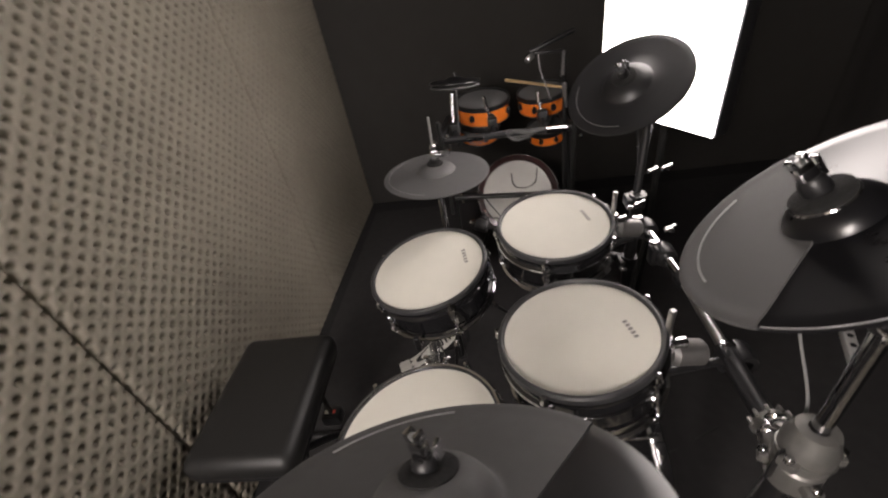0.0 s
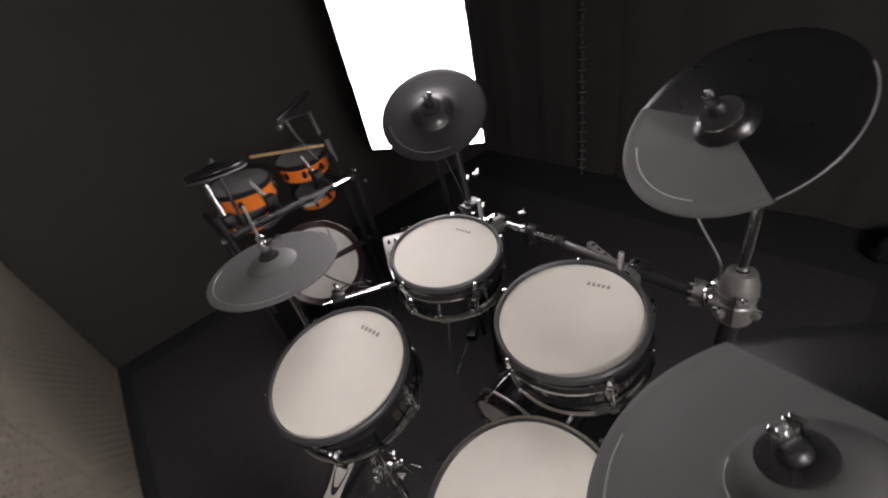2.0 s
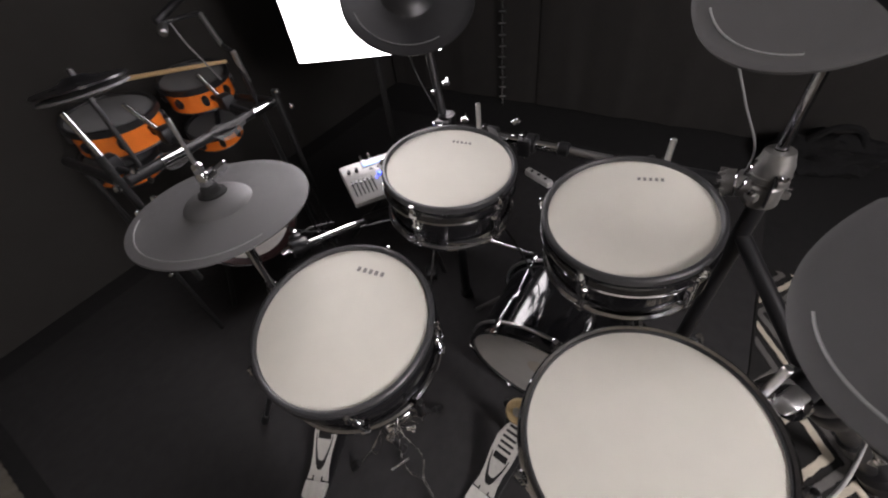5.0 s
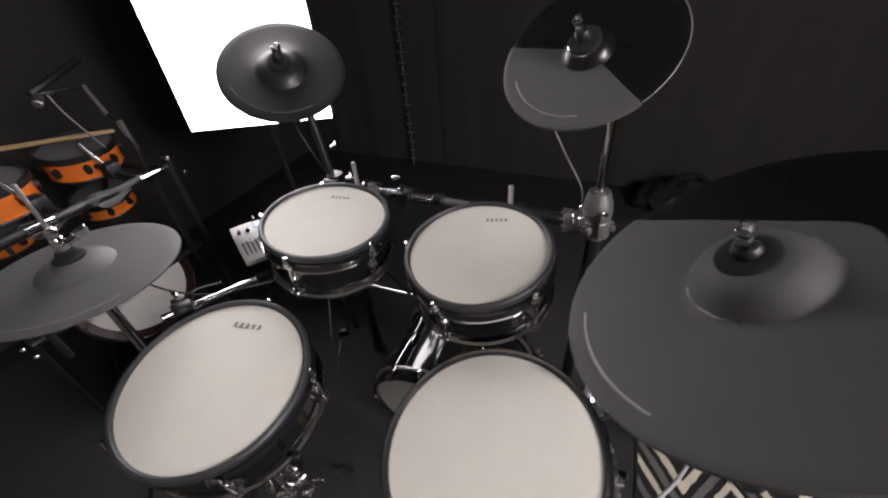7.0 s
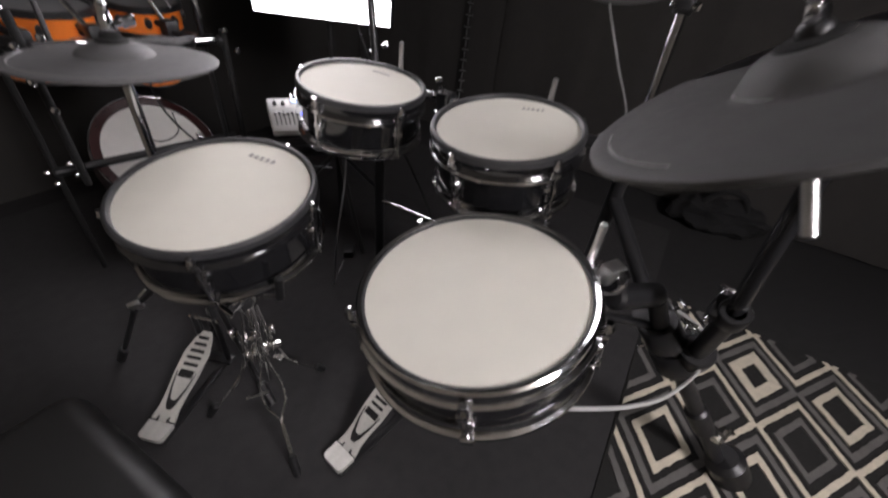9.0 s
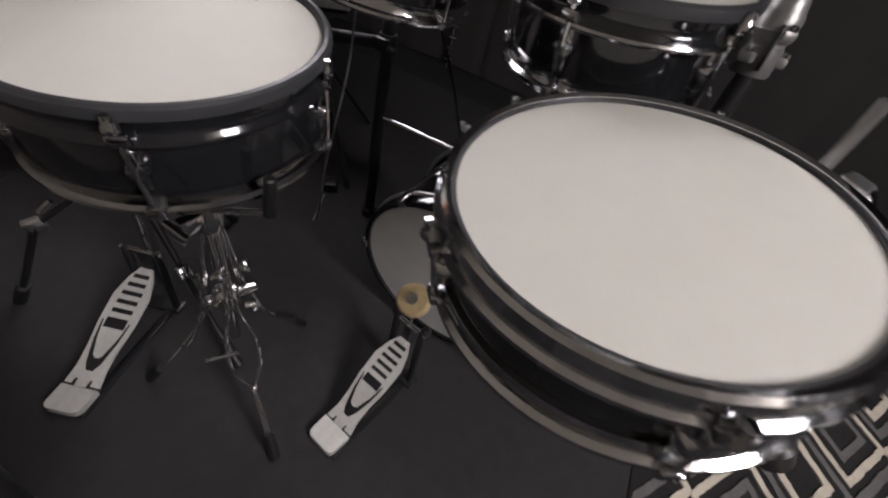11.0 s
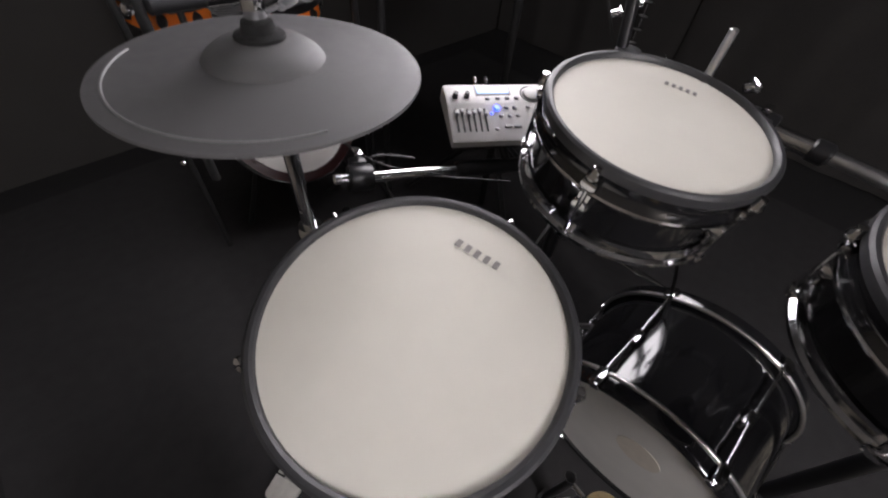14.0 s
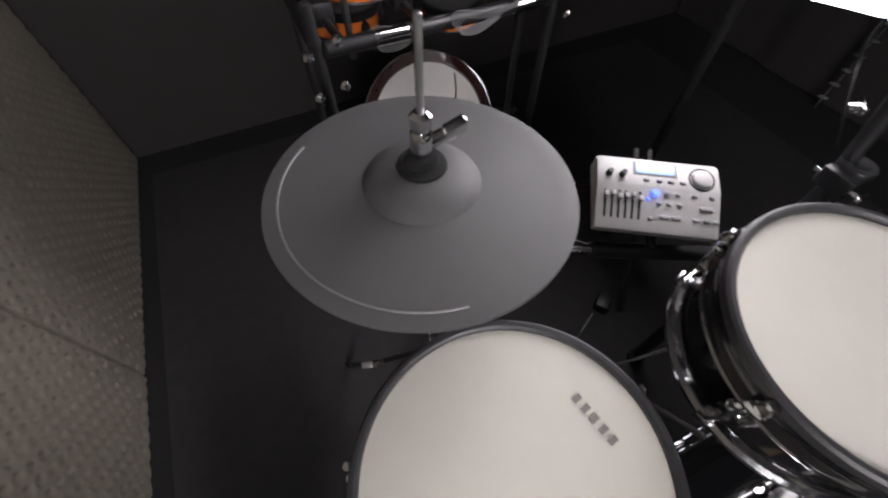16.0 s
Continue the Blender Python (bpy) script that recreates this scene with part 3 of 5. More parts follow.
        prism(bm, [((a_ - dd + ee).x, (a_ - dd + ee).y), ((a_ - dd - ee).x, (a_ - dd - ee).y), ((b_ + dd - ee).x, (b_ + dd - ee).y), ((b_ + dd + ee).x, (b_ + dd + ee).y)], 0.018, zz)
    part("heel_seam", bm, BLACK_PLASTIC, d, "dark joint between heel plate and footboard", False)
    bm = box(B(), L * 1.02, 0.016, 0.006, pose(L * 0.52, -w * 0.9, 0.006), 0.002)
    box(bm, L * 1.02, 0.016, 0.006, pose(L * 0.52, w * 0.9, 0.006), 0.002)
    box(bm, 0.03, width * 1.5, 0.008, pose(L * 1.0, 0, 0.007), 0.002)
    box(bm, 0.06, width * 0.9, 0.008, pose(0.03, 0, 0.006), 0.002)
    part("base_plate", bm, BLACK_METAL, d, "black base plate")
    for sgn in (-1, 1):
        bm = rod(B(), (L * 1.0, sgn * w * 1.1, 0.01), (L * 1.01, sgn * w * 0.95, t.z + 0.05), 0.007, 12)
        part("upright", bm, BLACK_METAL, d)
    part("axle", rod(B(), (L * 1.01, -w * 1.35, t.z + 0.045), (L * 1.01, w * 1.35, t.z + 0.045), 0.005, 12), CHROME, d, "chrome axle")
    part("link_strap", box(B(), 0.004, 0.016, 0.05, pose(L * 1.0, 0, t.z + 0.022), 0.001), BLACK_PLASTIC, d)
    return d, L, t.z


kick_pedal, L, tz = pedal("bass_drum_pedal", (-0.240, 0.577, 0), (-0.030, 0.550, 0.125), "white cast bass drum pedal with slots and felt beater")
inv = kick_pedal.matrix_world.inverted()
hub = inv @ Vector((-0.070, 0.536, 0.293))
part("beater_shaft", rod(B(), (L * 1.01, 0, tz + 0.045), hub + Vector((0.014, 0, 0)), 0.0035, 10), CHROME, kick_pedal, "chrome beater shaft")
BA = aim(hub, hub + inv.to_3x3() @ Vector((-0.58, 0.06, 0.80)))
bt = part("beater", lathe(B(), [(0, -0.016), (0.020, -0.016), (0.026, -0.011), (0.028, -0.002), (0.0275, 0.008), (0.024, 0.013), (0, 0.014)], BA, 32), BEATER, kick_pedal, "round tan felt beater")
part("beater_screw", lathe(B(), [(0, 0.0165), (0.004, 0.0165), (0.0085, 0.0175), (0.0095, 0.0145), (0, 0.013)], BA, 18), STEEL, bt, "steel centre screw")
for s in (-1, 1):
    part("spring_knob", lathe(B(), [(0, 0), (0.009, 0.001), (0.010, 0.008), (0.006, 0.014), (0, 0.015)], pose(L * 1.02, s * 0.036, tz + 0.05), 16), BLACK_PLASTIC, kick_pedal)
hat_pedal, L2, tz2 = pedal("hi_hat_pedal", (-0.436, 0.953, 0), (-0.205, 1.047, 0.115), "white cast hi-hat pedal with slots under the stand")

# ---- hi-hat stand ----


def stand(name, x, y, label, category="stand"):
    return thing(name, pose(x, y, 0), label, category)


hs = stand("hi_hat_stand", -0.174, 1.074, "chrome hi-hat stand with black lower legs")
part("upper_tube", rod(B(), (0, 0, 0.50), (0, 0, 0.745), 0.0095, 18), CHROME, hs, "chrome upper tube")
part("seat_cup", lathe(B(), [(0, 0.742), (0.024, 0.742), (0.026, 0.748), (0.02, 0.752), (0, 0.754)], seg=24), BLACK_PLASTIC, hs)
part("lower_tube", rod(B(), (0, 0, 0.03), (0, 0, 0.54), 0.0125, 18), CHROME, hs, "chrome lower tube")
bm = lathe(B(), [(0, 0.50), (0.018, 0.50), (0.020, 0.506), (0.020, 0.536), (0.016, 0.545), (0, 0.545)], seg=20)
box(bm, 0.026, 0.012, 0.02, pose(0.028, 0, 0.522), 0.003)
cl = part("height_clamp", bm, CHROME, hs, "chrome height clamp")
part("wing_bolt", box(B(), 0.006, 0.03, 0.014, pose(0.045, 0, 0.522, 20, 0, 0), 0.002), CHROME, cl)
part("leg_collar", lathe(B(), [(0, 0.30), (0.020, 0.30), (0.020, 0.33), (0, 0.33)], seg=18), BLACK_PLASTIC, hs)
for ang in (20, 262):
    a = radians(ang)
    cx, cy = math.cos(a), math.sin(a)
    bm = rod(B(), (0.018 * cx, 0.018 * cy, 0.315), (0.25 * cx, 0.25 * cy, 0.022), 0.006, 10)
    lg = part("leg", bm, BLACK_METAL, hs, "black tripod leg")
    part("rubber_foot", rod(B(), (0.225 * cx, 0.225 * cy, 0.055), (0.268 * cx, 0.268 * cy, 0.006), 0.011, 12), BLACK_PLASTIC, lg)
    part("hinge_plate", box(B(), 0.026, 0.020, 0.012, pose(0.135 * cx, 0.135 * cy, 0.172, 0, 52, ang), 0.002), CHROME, lg, "bright chrome hinge plate")
bm = rod(B(), (-0.016, 0.004, 0.315), (-0.126, 0.053, 0.238), 0.006, 10)
rod(bm, (-0.126, 0.053, 0.238), (-0.176, 0.150, 0.035), 0.006, 10)
lg = part("leg", bm, BLACK_METAL, hs, "black bent tripod leg")
part("rubber_foot", rod(B(), (-0.170, 0.138, 0.060), (-0.184, 0.166, 0.006), 0.011, 12), BLACK_PLASTIC, lg)
part("hinge_plate", box(B(), 0.024, 0.012, 0.030, pose(-0.126, 0.053, 0.238, 24, -14, -25), 0.002), TRIM_STEEL, lg, "bright steel hinge plate")
part("hinge_pin", rod(B(), (-0.118, 0.036, 0.268), (-0.098, 0.030, 0.285), 0.005, 10), CHROME, lg)
part("pull_chain", rod(B(), (0, 0, 0.03), (-0.03, -0.015, 0.13), 0.004, 8), CHROME, hs)

# ---- snare stand ----
WIRE = material("bright_wire_steel", (0.80, 0.79, 0.77), 0.22, metal=1.0, scale=20, vary=0.05, rough_vary=0.0)
ss = stand("snare_stand", -0.225, 0.772, "folding chrome snare stand with wire tripod and rubber feet")
part("post", rod(B(), (0, 0, 0.16), (0.004, 0.006, 0.46), 0.009, 14), CHROME, ss, "chrome centre post")
bm = lathe(B(), [(0, 0.40), (0.017, 0.40), (0.019, 0.41), (0.019, 0.44), (0.012, 0.452), (0, 0.452)], seg=18)
box(bm, 0.03, 0.014, 0.024, pose(-0.026, -0.006, 0.425), 0.003)
hub_s = part("basket_hub", bm, CHROME, ss, "chrome tilting basket hub")
part("wing_bolt", box(B(), 0.008, 0.034, 0.016, pose(-0.046, -0.008, 0.425, 25, 0, 10), 0.003), CHROME, hub_s)
bm = lathe(B(), [(0, 0.24), (0.016, 0.24), (0.018, 0.25), (0.018, 0.275), (0, 0.285)], seg=16)
box(bm, 0.036, 0.012, 0.016, pose(0.024, -0.01, 0.262, 0, 0, -20), 0.003)
part("collar", bm, WIRE, ss)
for k, (x, y, z) in enumerate(((-0.030, -0.020, 0.300), (0.030, -0.012, 0.315), (-0.014, 0.030, 0.290), (0.020, -0.030, 0.245), (-0.022, -0.034, 0.350))):
    part("hinge_bracket", box(B(), 0.022, 0.010, 0.015, pose(x, y, z, 25 * (k % 3 - 1), 20, 40 * k), 0.003), WIRE, ss, "small bright hinge bracket")
    part("rivet", lathe(B(), [(0, 0), (0.005, 0), (0.005, 0.003), (0.003, 0.005), (0, 0.005)], pose(x - 0.006, y - 0.008, z, 70, 0, 30 * k), 10), CHROME, ss)
for ang in (245, 5, 125):
    a = radians(ang)
    cx, cy = math.cos(a), math.sin(a)
    px, py = -cy, cx
    pts = []
    bm = B()
    for s in (-1, 1):
        sweep(bm, [(0.012 * cx + s * 0.004 * px, 0.012 * cy + s * 0.004 * py, 0.40), (0.03 * cx + s * 0.006 * px, 0.03 * cy + s * 0.006 * py, 0.27), (0.045 * cx + s * 0.020 * px, 0.045 * cy + s * 0.020 * py, 0.20), (0.065 * cx + s * 0.020 * px, 0.065 * cy + s * 0.020 * py, 0.155), (0.085 * cx + s * 0.003 * px, 0.085 * cy + s * 0.003 * py, 0.125), (0.11 * cx + s * 0.0022 * px, 0.11 * cy + s * 0.0022 * py, 0.085), (0.145 * cx + s * 0.002 * px, 0.145 * cy + s * 0.002 * py, 0.03)], 0.0027, 8, 8)
    lg = part("wire_leg", bm, WIRE, ss, "bent bright steel wire leg")
    if ang == 245:
        part("cross_rod", rod(B(), (0.050 * cx - 0.052 * px, 0.050 * cy - 0.052 * py, 0.192), (0.050 * cx - 0.006 * px, 0.050 * cy - 0.006 * py, 0.182), 0.0036, 8), WIRE, ss, "short bright cross rod")
    part("rubber_foot", rod(B(), (0.138 * cx, 0.138 * cy, 0.05), (0.165 * cx, 0.165 * cy, 0.006), 0.0085, 12), BLACK_PLASTIC, lg)
    aa = radians(ang + 15)
    qx, qy = math.cos(aa), math.sin(aa)
    bm = rod(B(), (0.01 * qx, 0.01 * qy, 0.435), (0.152 * qx + 0.02, 0.152 * qy + 0.03, 0.50 + 0.02 * qx), 0.0045, 10)
    part("basket_arm", bm, CHROME, ss)
    bm = rod(B(), (0.152 * qx + 0.02, 0.152 * qy + 0.03, 0.495 + 0.02 * qx), (0.168 * qx + 0.024, 0.168 * qy + 0.041, 0.545 + 0.02 * qx), 0.007, 10)
    part("rubber_grip", bm, BLACK_PLASTIC, ss, "black rubber grip on the basket arm")

CLAMP_GREY = material("clamp_satin_grey", (0.21, 0.205, 0.195), 0.40, metal=0.6, scale=90, vary=0.15, bump=0.1)

# ---- rack of pipes ----
rack = thing("drum_rack", pose(0.353, 0.60, 0), "chrome and black tubular drum rack carrying toms and cymbals", "rack")
RI = Matrix.Translation((-0.353, -0.60, 0))


def rk(name, p, q, rad, mat, label=""):
    return part(name, rod(B(), RI @ Vector(p), RI @ Vector(q), rad, 20), mat, rack, label)


def clamp(p, d, mat=CAST, size=1.0, label="cast alloy pipe clamp"):
    """A two-eared pipe clamp round the point p, its bore along d."""
    m = RI @ aim(p, Vector(p) + Vector(d))
    bm = lathe(B(), [(0.012, -0.024 * size), (0.025 * size, -0.024 * size), (0.027 * size, -0.020 * size), (0.027 * size, 0.020 * size), (0.025 * size, 0.024 * size), (0.012, 0.024 * size)], m, 22)
    box(bm, 0.020 * size, 0.052 * size, 0.034 * size, m @ pose(0.028 * size, 0, 0), 0.004)
    o = part("clamp", bm, mat, rack, label)
    part("wing_bolt", rod(B(), m @ Vector((0.03 * size, 0.036 * size, 0)), m @ Vector((0.03 * size, -0.036 * size, 0)), 0.004, 10), CHROME, o)
    part("wing_bolt", box(B(), 0.026 * size, 0.006, 0.012, m @ pose(0.03 * size, 0.042 * size, 0, 0, 0, 0), 0.002), CHROME, o)
    return o


rk("front_pipe", (0.329, 0.835, 0.699), (0.347, 0.62, 0.690), 0.0125, CHROME, "chrome front pipe")
rk("pipe_collar", (0.346, 0.640, 0.691), (0.348, 0.612, 0.690), 0.0155, BLACK_METAL, "black pipe collar")
rk("inner_pipe", (0.347, 0.625, 0.690), (0.345, 0.455, 0.688), 0.0090, STEEL, "thin dull steel inner pipe")
rk("front_pipe_sleeve", (0.345, 0.460, 0.688), (0.334, 0.285, 0.698), 0.0145, BLACK_METAL, "black front pipe")
rk("corner_post", (0.353, 0.925, 0.015), (0.353, 0.925, 0.72), 0.0150, BLACK_METAL, "black corner post")
rk("side_pipe", (-0.10, 1.122, 0.559), (0.12, 1.038, 0.526), 0.0085, CHROME, "chrome side pipe")
rk("side_pipe_sleeve", (0.10, 1.046, 0.529), (0.353, 0.940, 0.494), 0.0135, BLACK_METAL, "black side pipe")
rk("lower_pipe", (0.353, 0.925, 0.325), (0.352, 0.655, 0.332), 0.0065, CHROME, "thin chrome lower pipe")
rk("drum_mount", (0.353, 0.66, 0.332), (0.285, 0.62, 0.350), 0.007, BLACK_METAL)
rk("right_post", (0.325, 0.262, 0.015), (0.325, 0.262, 0.70), 0.0150, BLACK_METAL, "black right post")
rk("right_arm", (0.325, 0.262, 0.60), (0.135, 0.092, 0.465), 0.0145, BLACK_METAL)
rk("outer_leg", (0.118, 0.100, 0.50), (0.285, -0.195, 0.05), 0.0165, BLACK_METAL, "black outer leg")
part("leg_foot", rod(B(), RI @ Vector((0.280, -0.190, 0.085)), RI @ Vector((0.297, -0.240, 0.014)), 0.044, 24), BLACK_PLASTIC, rack, "large black rubber foot")
bm = rod(B(), RI @ Vector((0.222, -0.125, 0.185)), RI @ Vector((0.268, -0.150, 0.180)), 0.011, 18)
box(bm, 0.012, 0.034, 0.030, RI @ pose(0.238, -0.132, 0.184, 0, 0, -28), 0.003)
ls = part("leg_sleeve", bm, WIRE, rack, "short bright steel locking pin")
part("wing_bolt", box(B(), 0.006, 0.016, 0.034, RI @ pose(0.258, -0.150, 0.186, 25, 0, -28), 0.002), CHROME, ls)
part("leg_collar", rod(B(), RI @ Vector((0.205, -0.055, 0.262)), RI @ Vector((0.232, -0.103, 0.190)), 0.0225, 22), BLACK_PLASTIC, rack, "black plastic leg collar")
for p, d in (((0.353, 0.925, 0.70), (0, 0, 1)), ((0.335, 0.80, 0.697), (0, 1, 0)), ((0.340, 0.705, 0.694), (0, 1, 0)), ((0.353, 0.925, 0.50), (0, 0, 1)), ((0.360, 0.44, 0.683), (0, 1, 0)), ((-0.06, 1.106, 0.553), (0.93, -0.35, -0.14))):
    clamp(p, d, BLACK_METAL, 0.8, "black pipe clamp")
m = RI @ aim((0.335, 0.263, 0.683), (0.338, 0.268, 0.760))
bm = lathe(B(), [(0.010, -0.012), (0.026, -0.012), (0.028, -0.008), (0.028, 0.026), (0.0255, 0.029), (0.0255, 0.034), (0.0285, 0.037), (0.0285, 0.066), (0.0255, 0.074), (0.0215, 0.090), (0.010, 0.092)], m, 28)
gc = part("clamp", bm, CLAMP_GREY, rack, "grey ribbed post clamp")
bm = rod(B(), RI @ Vector((0.337, 0.275, 0.705)), RI @ Vector((0.343, 0.330, 0.690)), 0.0240, 24)
part("side_clamp", bm, CLAMP_GREY, gc, "grey round side clamp")
part("clamp_ring", ring(B(), 0.0245, 0.0022, 0.03, RI @ aim((0.337, 0.275, 0.705), (0.343, 0.330, 0.690)), 24, 8), CHROME, gc)
for h in (0.015, 0.045):
    bm = sweep(B(), [m @ Vector((0.021, -0.021, h)), m @ Vector((0.038, -0.020, h + 0.006)), m @ Vector((0.041, -0.014, h + 0.024)), m @ Vector((0.025, -0.016, h + 0.029))], 0.0026, 8, 5)
    part("wing_bolt", bm, CHROME, gc, "bent chrome wing")
for h, a in ((0.012, 0), (0.012, 120), (0.046, 60), (0.046, 200)):
    part("clamp_ear", box(B(), 0.016, 0.020, 0.014, m @ pose(0, 0, h, 0, 0, a) @ pose(0.030, 0, 0), 0.003), CLAMP_GREY, gc, "cast clamp ear")
    part("clamp_bolt", lathe(B(), [(0, 0), (0.0058, 0), (0.0058, 0.006), (0.004, 0.008), (0, 0.008)], m @ pose(0, 0, h, 0, 0, a) @ pose(0.034, 0, 0.006), 8), CHROME, gc)
part("clamp_rib", ring(B(), 0.0288, 0.0018, 0.048, m, 28, 8), CLAMP_GREY, gc)
part("clamp_split", box(B(), 0.014, 0.003, 0.060, m @ pose(0.022, 0.019, 0.028, 0, 0, 40), 0.001), BLACK_PLASTIC, gc, "dark split of the clamp")
for k in range(10):
    mm = RI @ aim((0.337, 0.275, 0.705), (0.343, 0.330, 0.690)) @ pose(0, 0, 0.052, 0, 0, 36 * k)
    part("tooth", box(B(), 0.007, 0.004, 0.012, mm @ pose(0.0235, 0, 0), 0.001), CLAMP_GREY, gc)
clamp((0.152, 0.048, 0.415), (0.16, -0.28, -0.42), BLACK_METAL, 1.35, "heavy black pipe clamp")
clamp((0.128, 0.088, 0.475), (0.16, -0.28, -0.42), BLACK_METAL, 1.3, "heavy black pipe clamp")
for p in ((0.353, 0.925), (0.325, 0.262)):
    part("post_foot", rod(B(), RI @ Vector((p[0], p[1], 0)), RI @ Vector((p[0], p[1], 0.035)), 0.021, 20), BLACK_PLASTIC, rack)
# cymbal posts and tom arms
rk("cymbal_post", (0.340, 0.267, 0.70), (0.339, 0.274, 0.955), 0.0088, DARK_CHROME, "smoked chrome crash post")
clamp((0.339, 0.274, 0.950), (0, 0, 1), BLACK_METAL, 0.55, "small black tilter clamp")
rk("cymbal_post", (0.339, 0.274, 0.952), (0.296, 0.326, 1.040), 0.0062, CHROME)
rk("cymbal_post", (0.353, 0.935, 0.70), (0.372, 0.975, 0.905), 0.0095, BLACK_METAL, "dark crash post")
rk("cymbal_post", (0.372, 0.975, 0.903), (0.306, 0.955, 0.995), 0.0062, CHROME)
rk("boom_arm", (0.150, 0.020, 0.435), (0.015, 0.050, 0.640), 0.0150, BLACK_METAL, "thick black lower boom tube")
rk("boom_arm", (0.020, 0.049, 0.632), (-0.020, 0.075, 0.855), 0.0105, BLACK_GLOSS, "long black boom arm")
rk("boom_arm", (-0.020, 0.075, 0.852), (-0.070, 0.128, 0.935), 0.0062, CHROME)
clamp((0.140, 0.022, 0.450), (0.135, -0.03, -0.205), BLACK_METAL, 1.1, "black boom clamp")
clamp((0.018, 0.049, 0.634), (0.135, -0.03, -0.205), BLACK_METAL, 0.72, "small black boom joint")
rk("brace", (0.150, 0.022, 0.436), (0.140, 0.075, 0.44), 0.012, BLACK_METAL)


def tom_arm(top, drum_c, pipe, rad=0.0052):
    """An L shaped arm from the rack pipe over to the drum, its knurled end standing up."""
    t = Vector(top)
    bm = rod(B(), RI @ t, RI @ Vector((t.x, t.y, t.z - 0.15)), rad, 14)
    part("tom_arm", bm, STEEL, rack, "steel tom arm standing up")
    part("tom_arm", rod(B(), RI @ Vector((t.x, t.y, t.z - 0.145)), RI @ Vector(pipe), 0.007, 12), BLACK_METAL, rack)
    part("arm_grip", rod(B(), RI @ Vector((t.x, t.y, t.z - 0.055)), RI @ Vector((t.x, t.y, t.z - 0.095)), 0.013, 16), CHROME, rack, "chrome arm holder")
    out = (Vector(pipe) - t)
    out.z = 0
    out.normalize()
    q = Vector((t.x, t.y, t.z - 0.095))
    part("arm_clamp", rod(B(), RI @ (q + out * 0.010), RI @ (q + out * 0.066 + Vector((0, 0, -0.012))), 0.021, 20), CAST, rack, "grey cast arm clamp")
    part("clamp_cap", rod(B(), RI @ (q + out * 0.004 + Vector((0, 0, 0.018))), RI @ (q + out * 0.034 + Vector((0, 0, 0.020))), 0.009, 14), CHROME, rack, "bright chrome clamp cap")
    m = aim((t.x, t.y, t.z - 0.075), drum_c)
    bm = box(B(), 0.024, 0.028, 0.032, RI @ m @ pose(0, 0, 0.022), 0.004)
    part("bracket", bm, CHROME, rack, "chrome drum bracket")


tom_arm((0.250, 0.779, 0.816), (0.12, 0.776, 0.70), (0.335, 0.79, 0.697))
tom_arm((0.232, 0.422, 0.820), (0.106, 0.446, 0.71), (0.360, 0.44, 0.683))
tom_arm((-0.060, 0.235, 0.738), (-0.167, 0.341, 0.60), (0.13, 0.10, 0.48))
for p in ((0.405, 0.985, 0.745), (0.43, 0.965, 0.760), (0.36, 0.74, 0.73), (0.335, 0.86, 0.725)):
    bm = lathe(B(), [(0, -0.012), (0.007, -0.012), (0.008, 0.0), (0.005, 0.006), (0, 0.007)], RI @ pose(*p, 70, 0, 30), 12)
    box(bm, 0.034, 0.005, 0.012, RI @ pose(p[0], p[1], p[2] + 0.004, 10, 0, 35), 0.002)
    part("wing_bolt", bm, CHROME, rack, "chrome wing bolt")
part("chrome_knob", lathe(B(), [(0, 0), (0.018, 0.001), (0.020, 0.006), (0.020, 0.020), (0.016, 0.026), (0, 0.027)], RI @ aim((-0.058, 0.208, 0.664), (-0.01, 0.18, 0.655)), 24), CHROME, rack, "polished clamp knob")
part("clamp_block", box(B(), 0.030, 0.022, 0.026, RI @ pose(-0.050, 0.206, 0.670, 8, 0, -30), 0.004), TRIM_STEEL, rack, "bright steel clamp block")
part("clamp_arm", rod(B(), RI @ Vector((-0.020, 0.190, 0.612)), RI @ Vector((0.085, 0.130, 0.575)), 0.019, 20), BLACK_METAL, rack, "dark cast clamp arm")
rk("arm_post", (0.075, 0.130, 0.575), (0.128, 0.090, 0.475), 0.015, BLACK_METAL)

# ---- drum module ----
X = Vector((0.85, -0.525, -0.03)).normalized()
Nn = Vector((-0.068, -0.266, 0.962)).normalized()
Yv = Nn.cross(X).normalized()
Nn = X.cross(Yv)
MM = Matrix((X, Yv, Nn)).transposed().to_4x4()
TL = Vector((0.158, 1.149, 0.629))
MW, MH = 0.190, 0.118
MM.translation = TL + X * MW / 2 - Yv * MH / 2
mod = thing("drum_module", MM, "silver drum sound module with sliders, buttons and blue lights", "drum module")
bm = B()
rows_ = []
side = [(-MH / 2, -0.034), (-MH / 2 - 0.001, -0.020), (-MH / 2 + 0.004, -0.016), (0.008, -0.001), (0.012, 0.0), (MH / 2 - 0.005, 0.0), (MH / 2, -0.004), (MH / 2, -0.034)]
for x in (-MW / 2, -MW / 2 + 0.004, MW / 2 - 0.004, MW / 2):
    k = 0.003 if abs(x) > MW / 2 - 0.001 else 0.0
    rows_.append([bm.verts.new((x, y * (1 - 0.02 * (k > 0)), z - (k if z > -0.02 else 0))) for y, z in side])
for ra, rb in zip(rows_, rows_[1:]):
    for i in range(len(side)):
        j = (i + 1) % len(side)
        bm.faces.new((ra[i], ra[j], rb[j], rb[i]))
bm.faces.new(rows_[0])
bm.faces.new(rows_[-1][::-1])
part("case", bm, MODULE, mod, "silver plastic case with sloping face")


def zf(y):
    return 0.0 if y > 0.010 else (y - 0.010) * 0.25


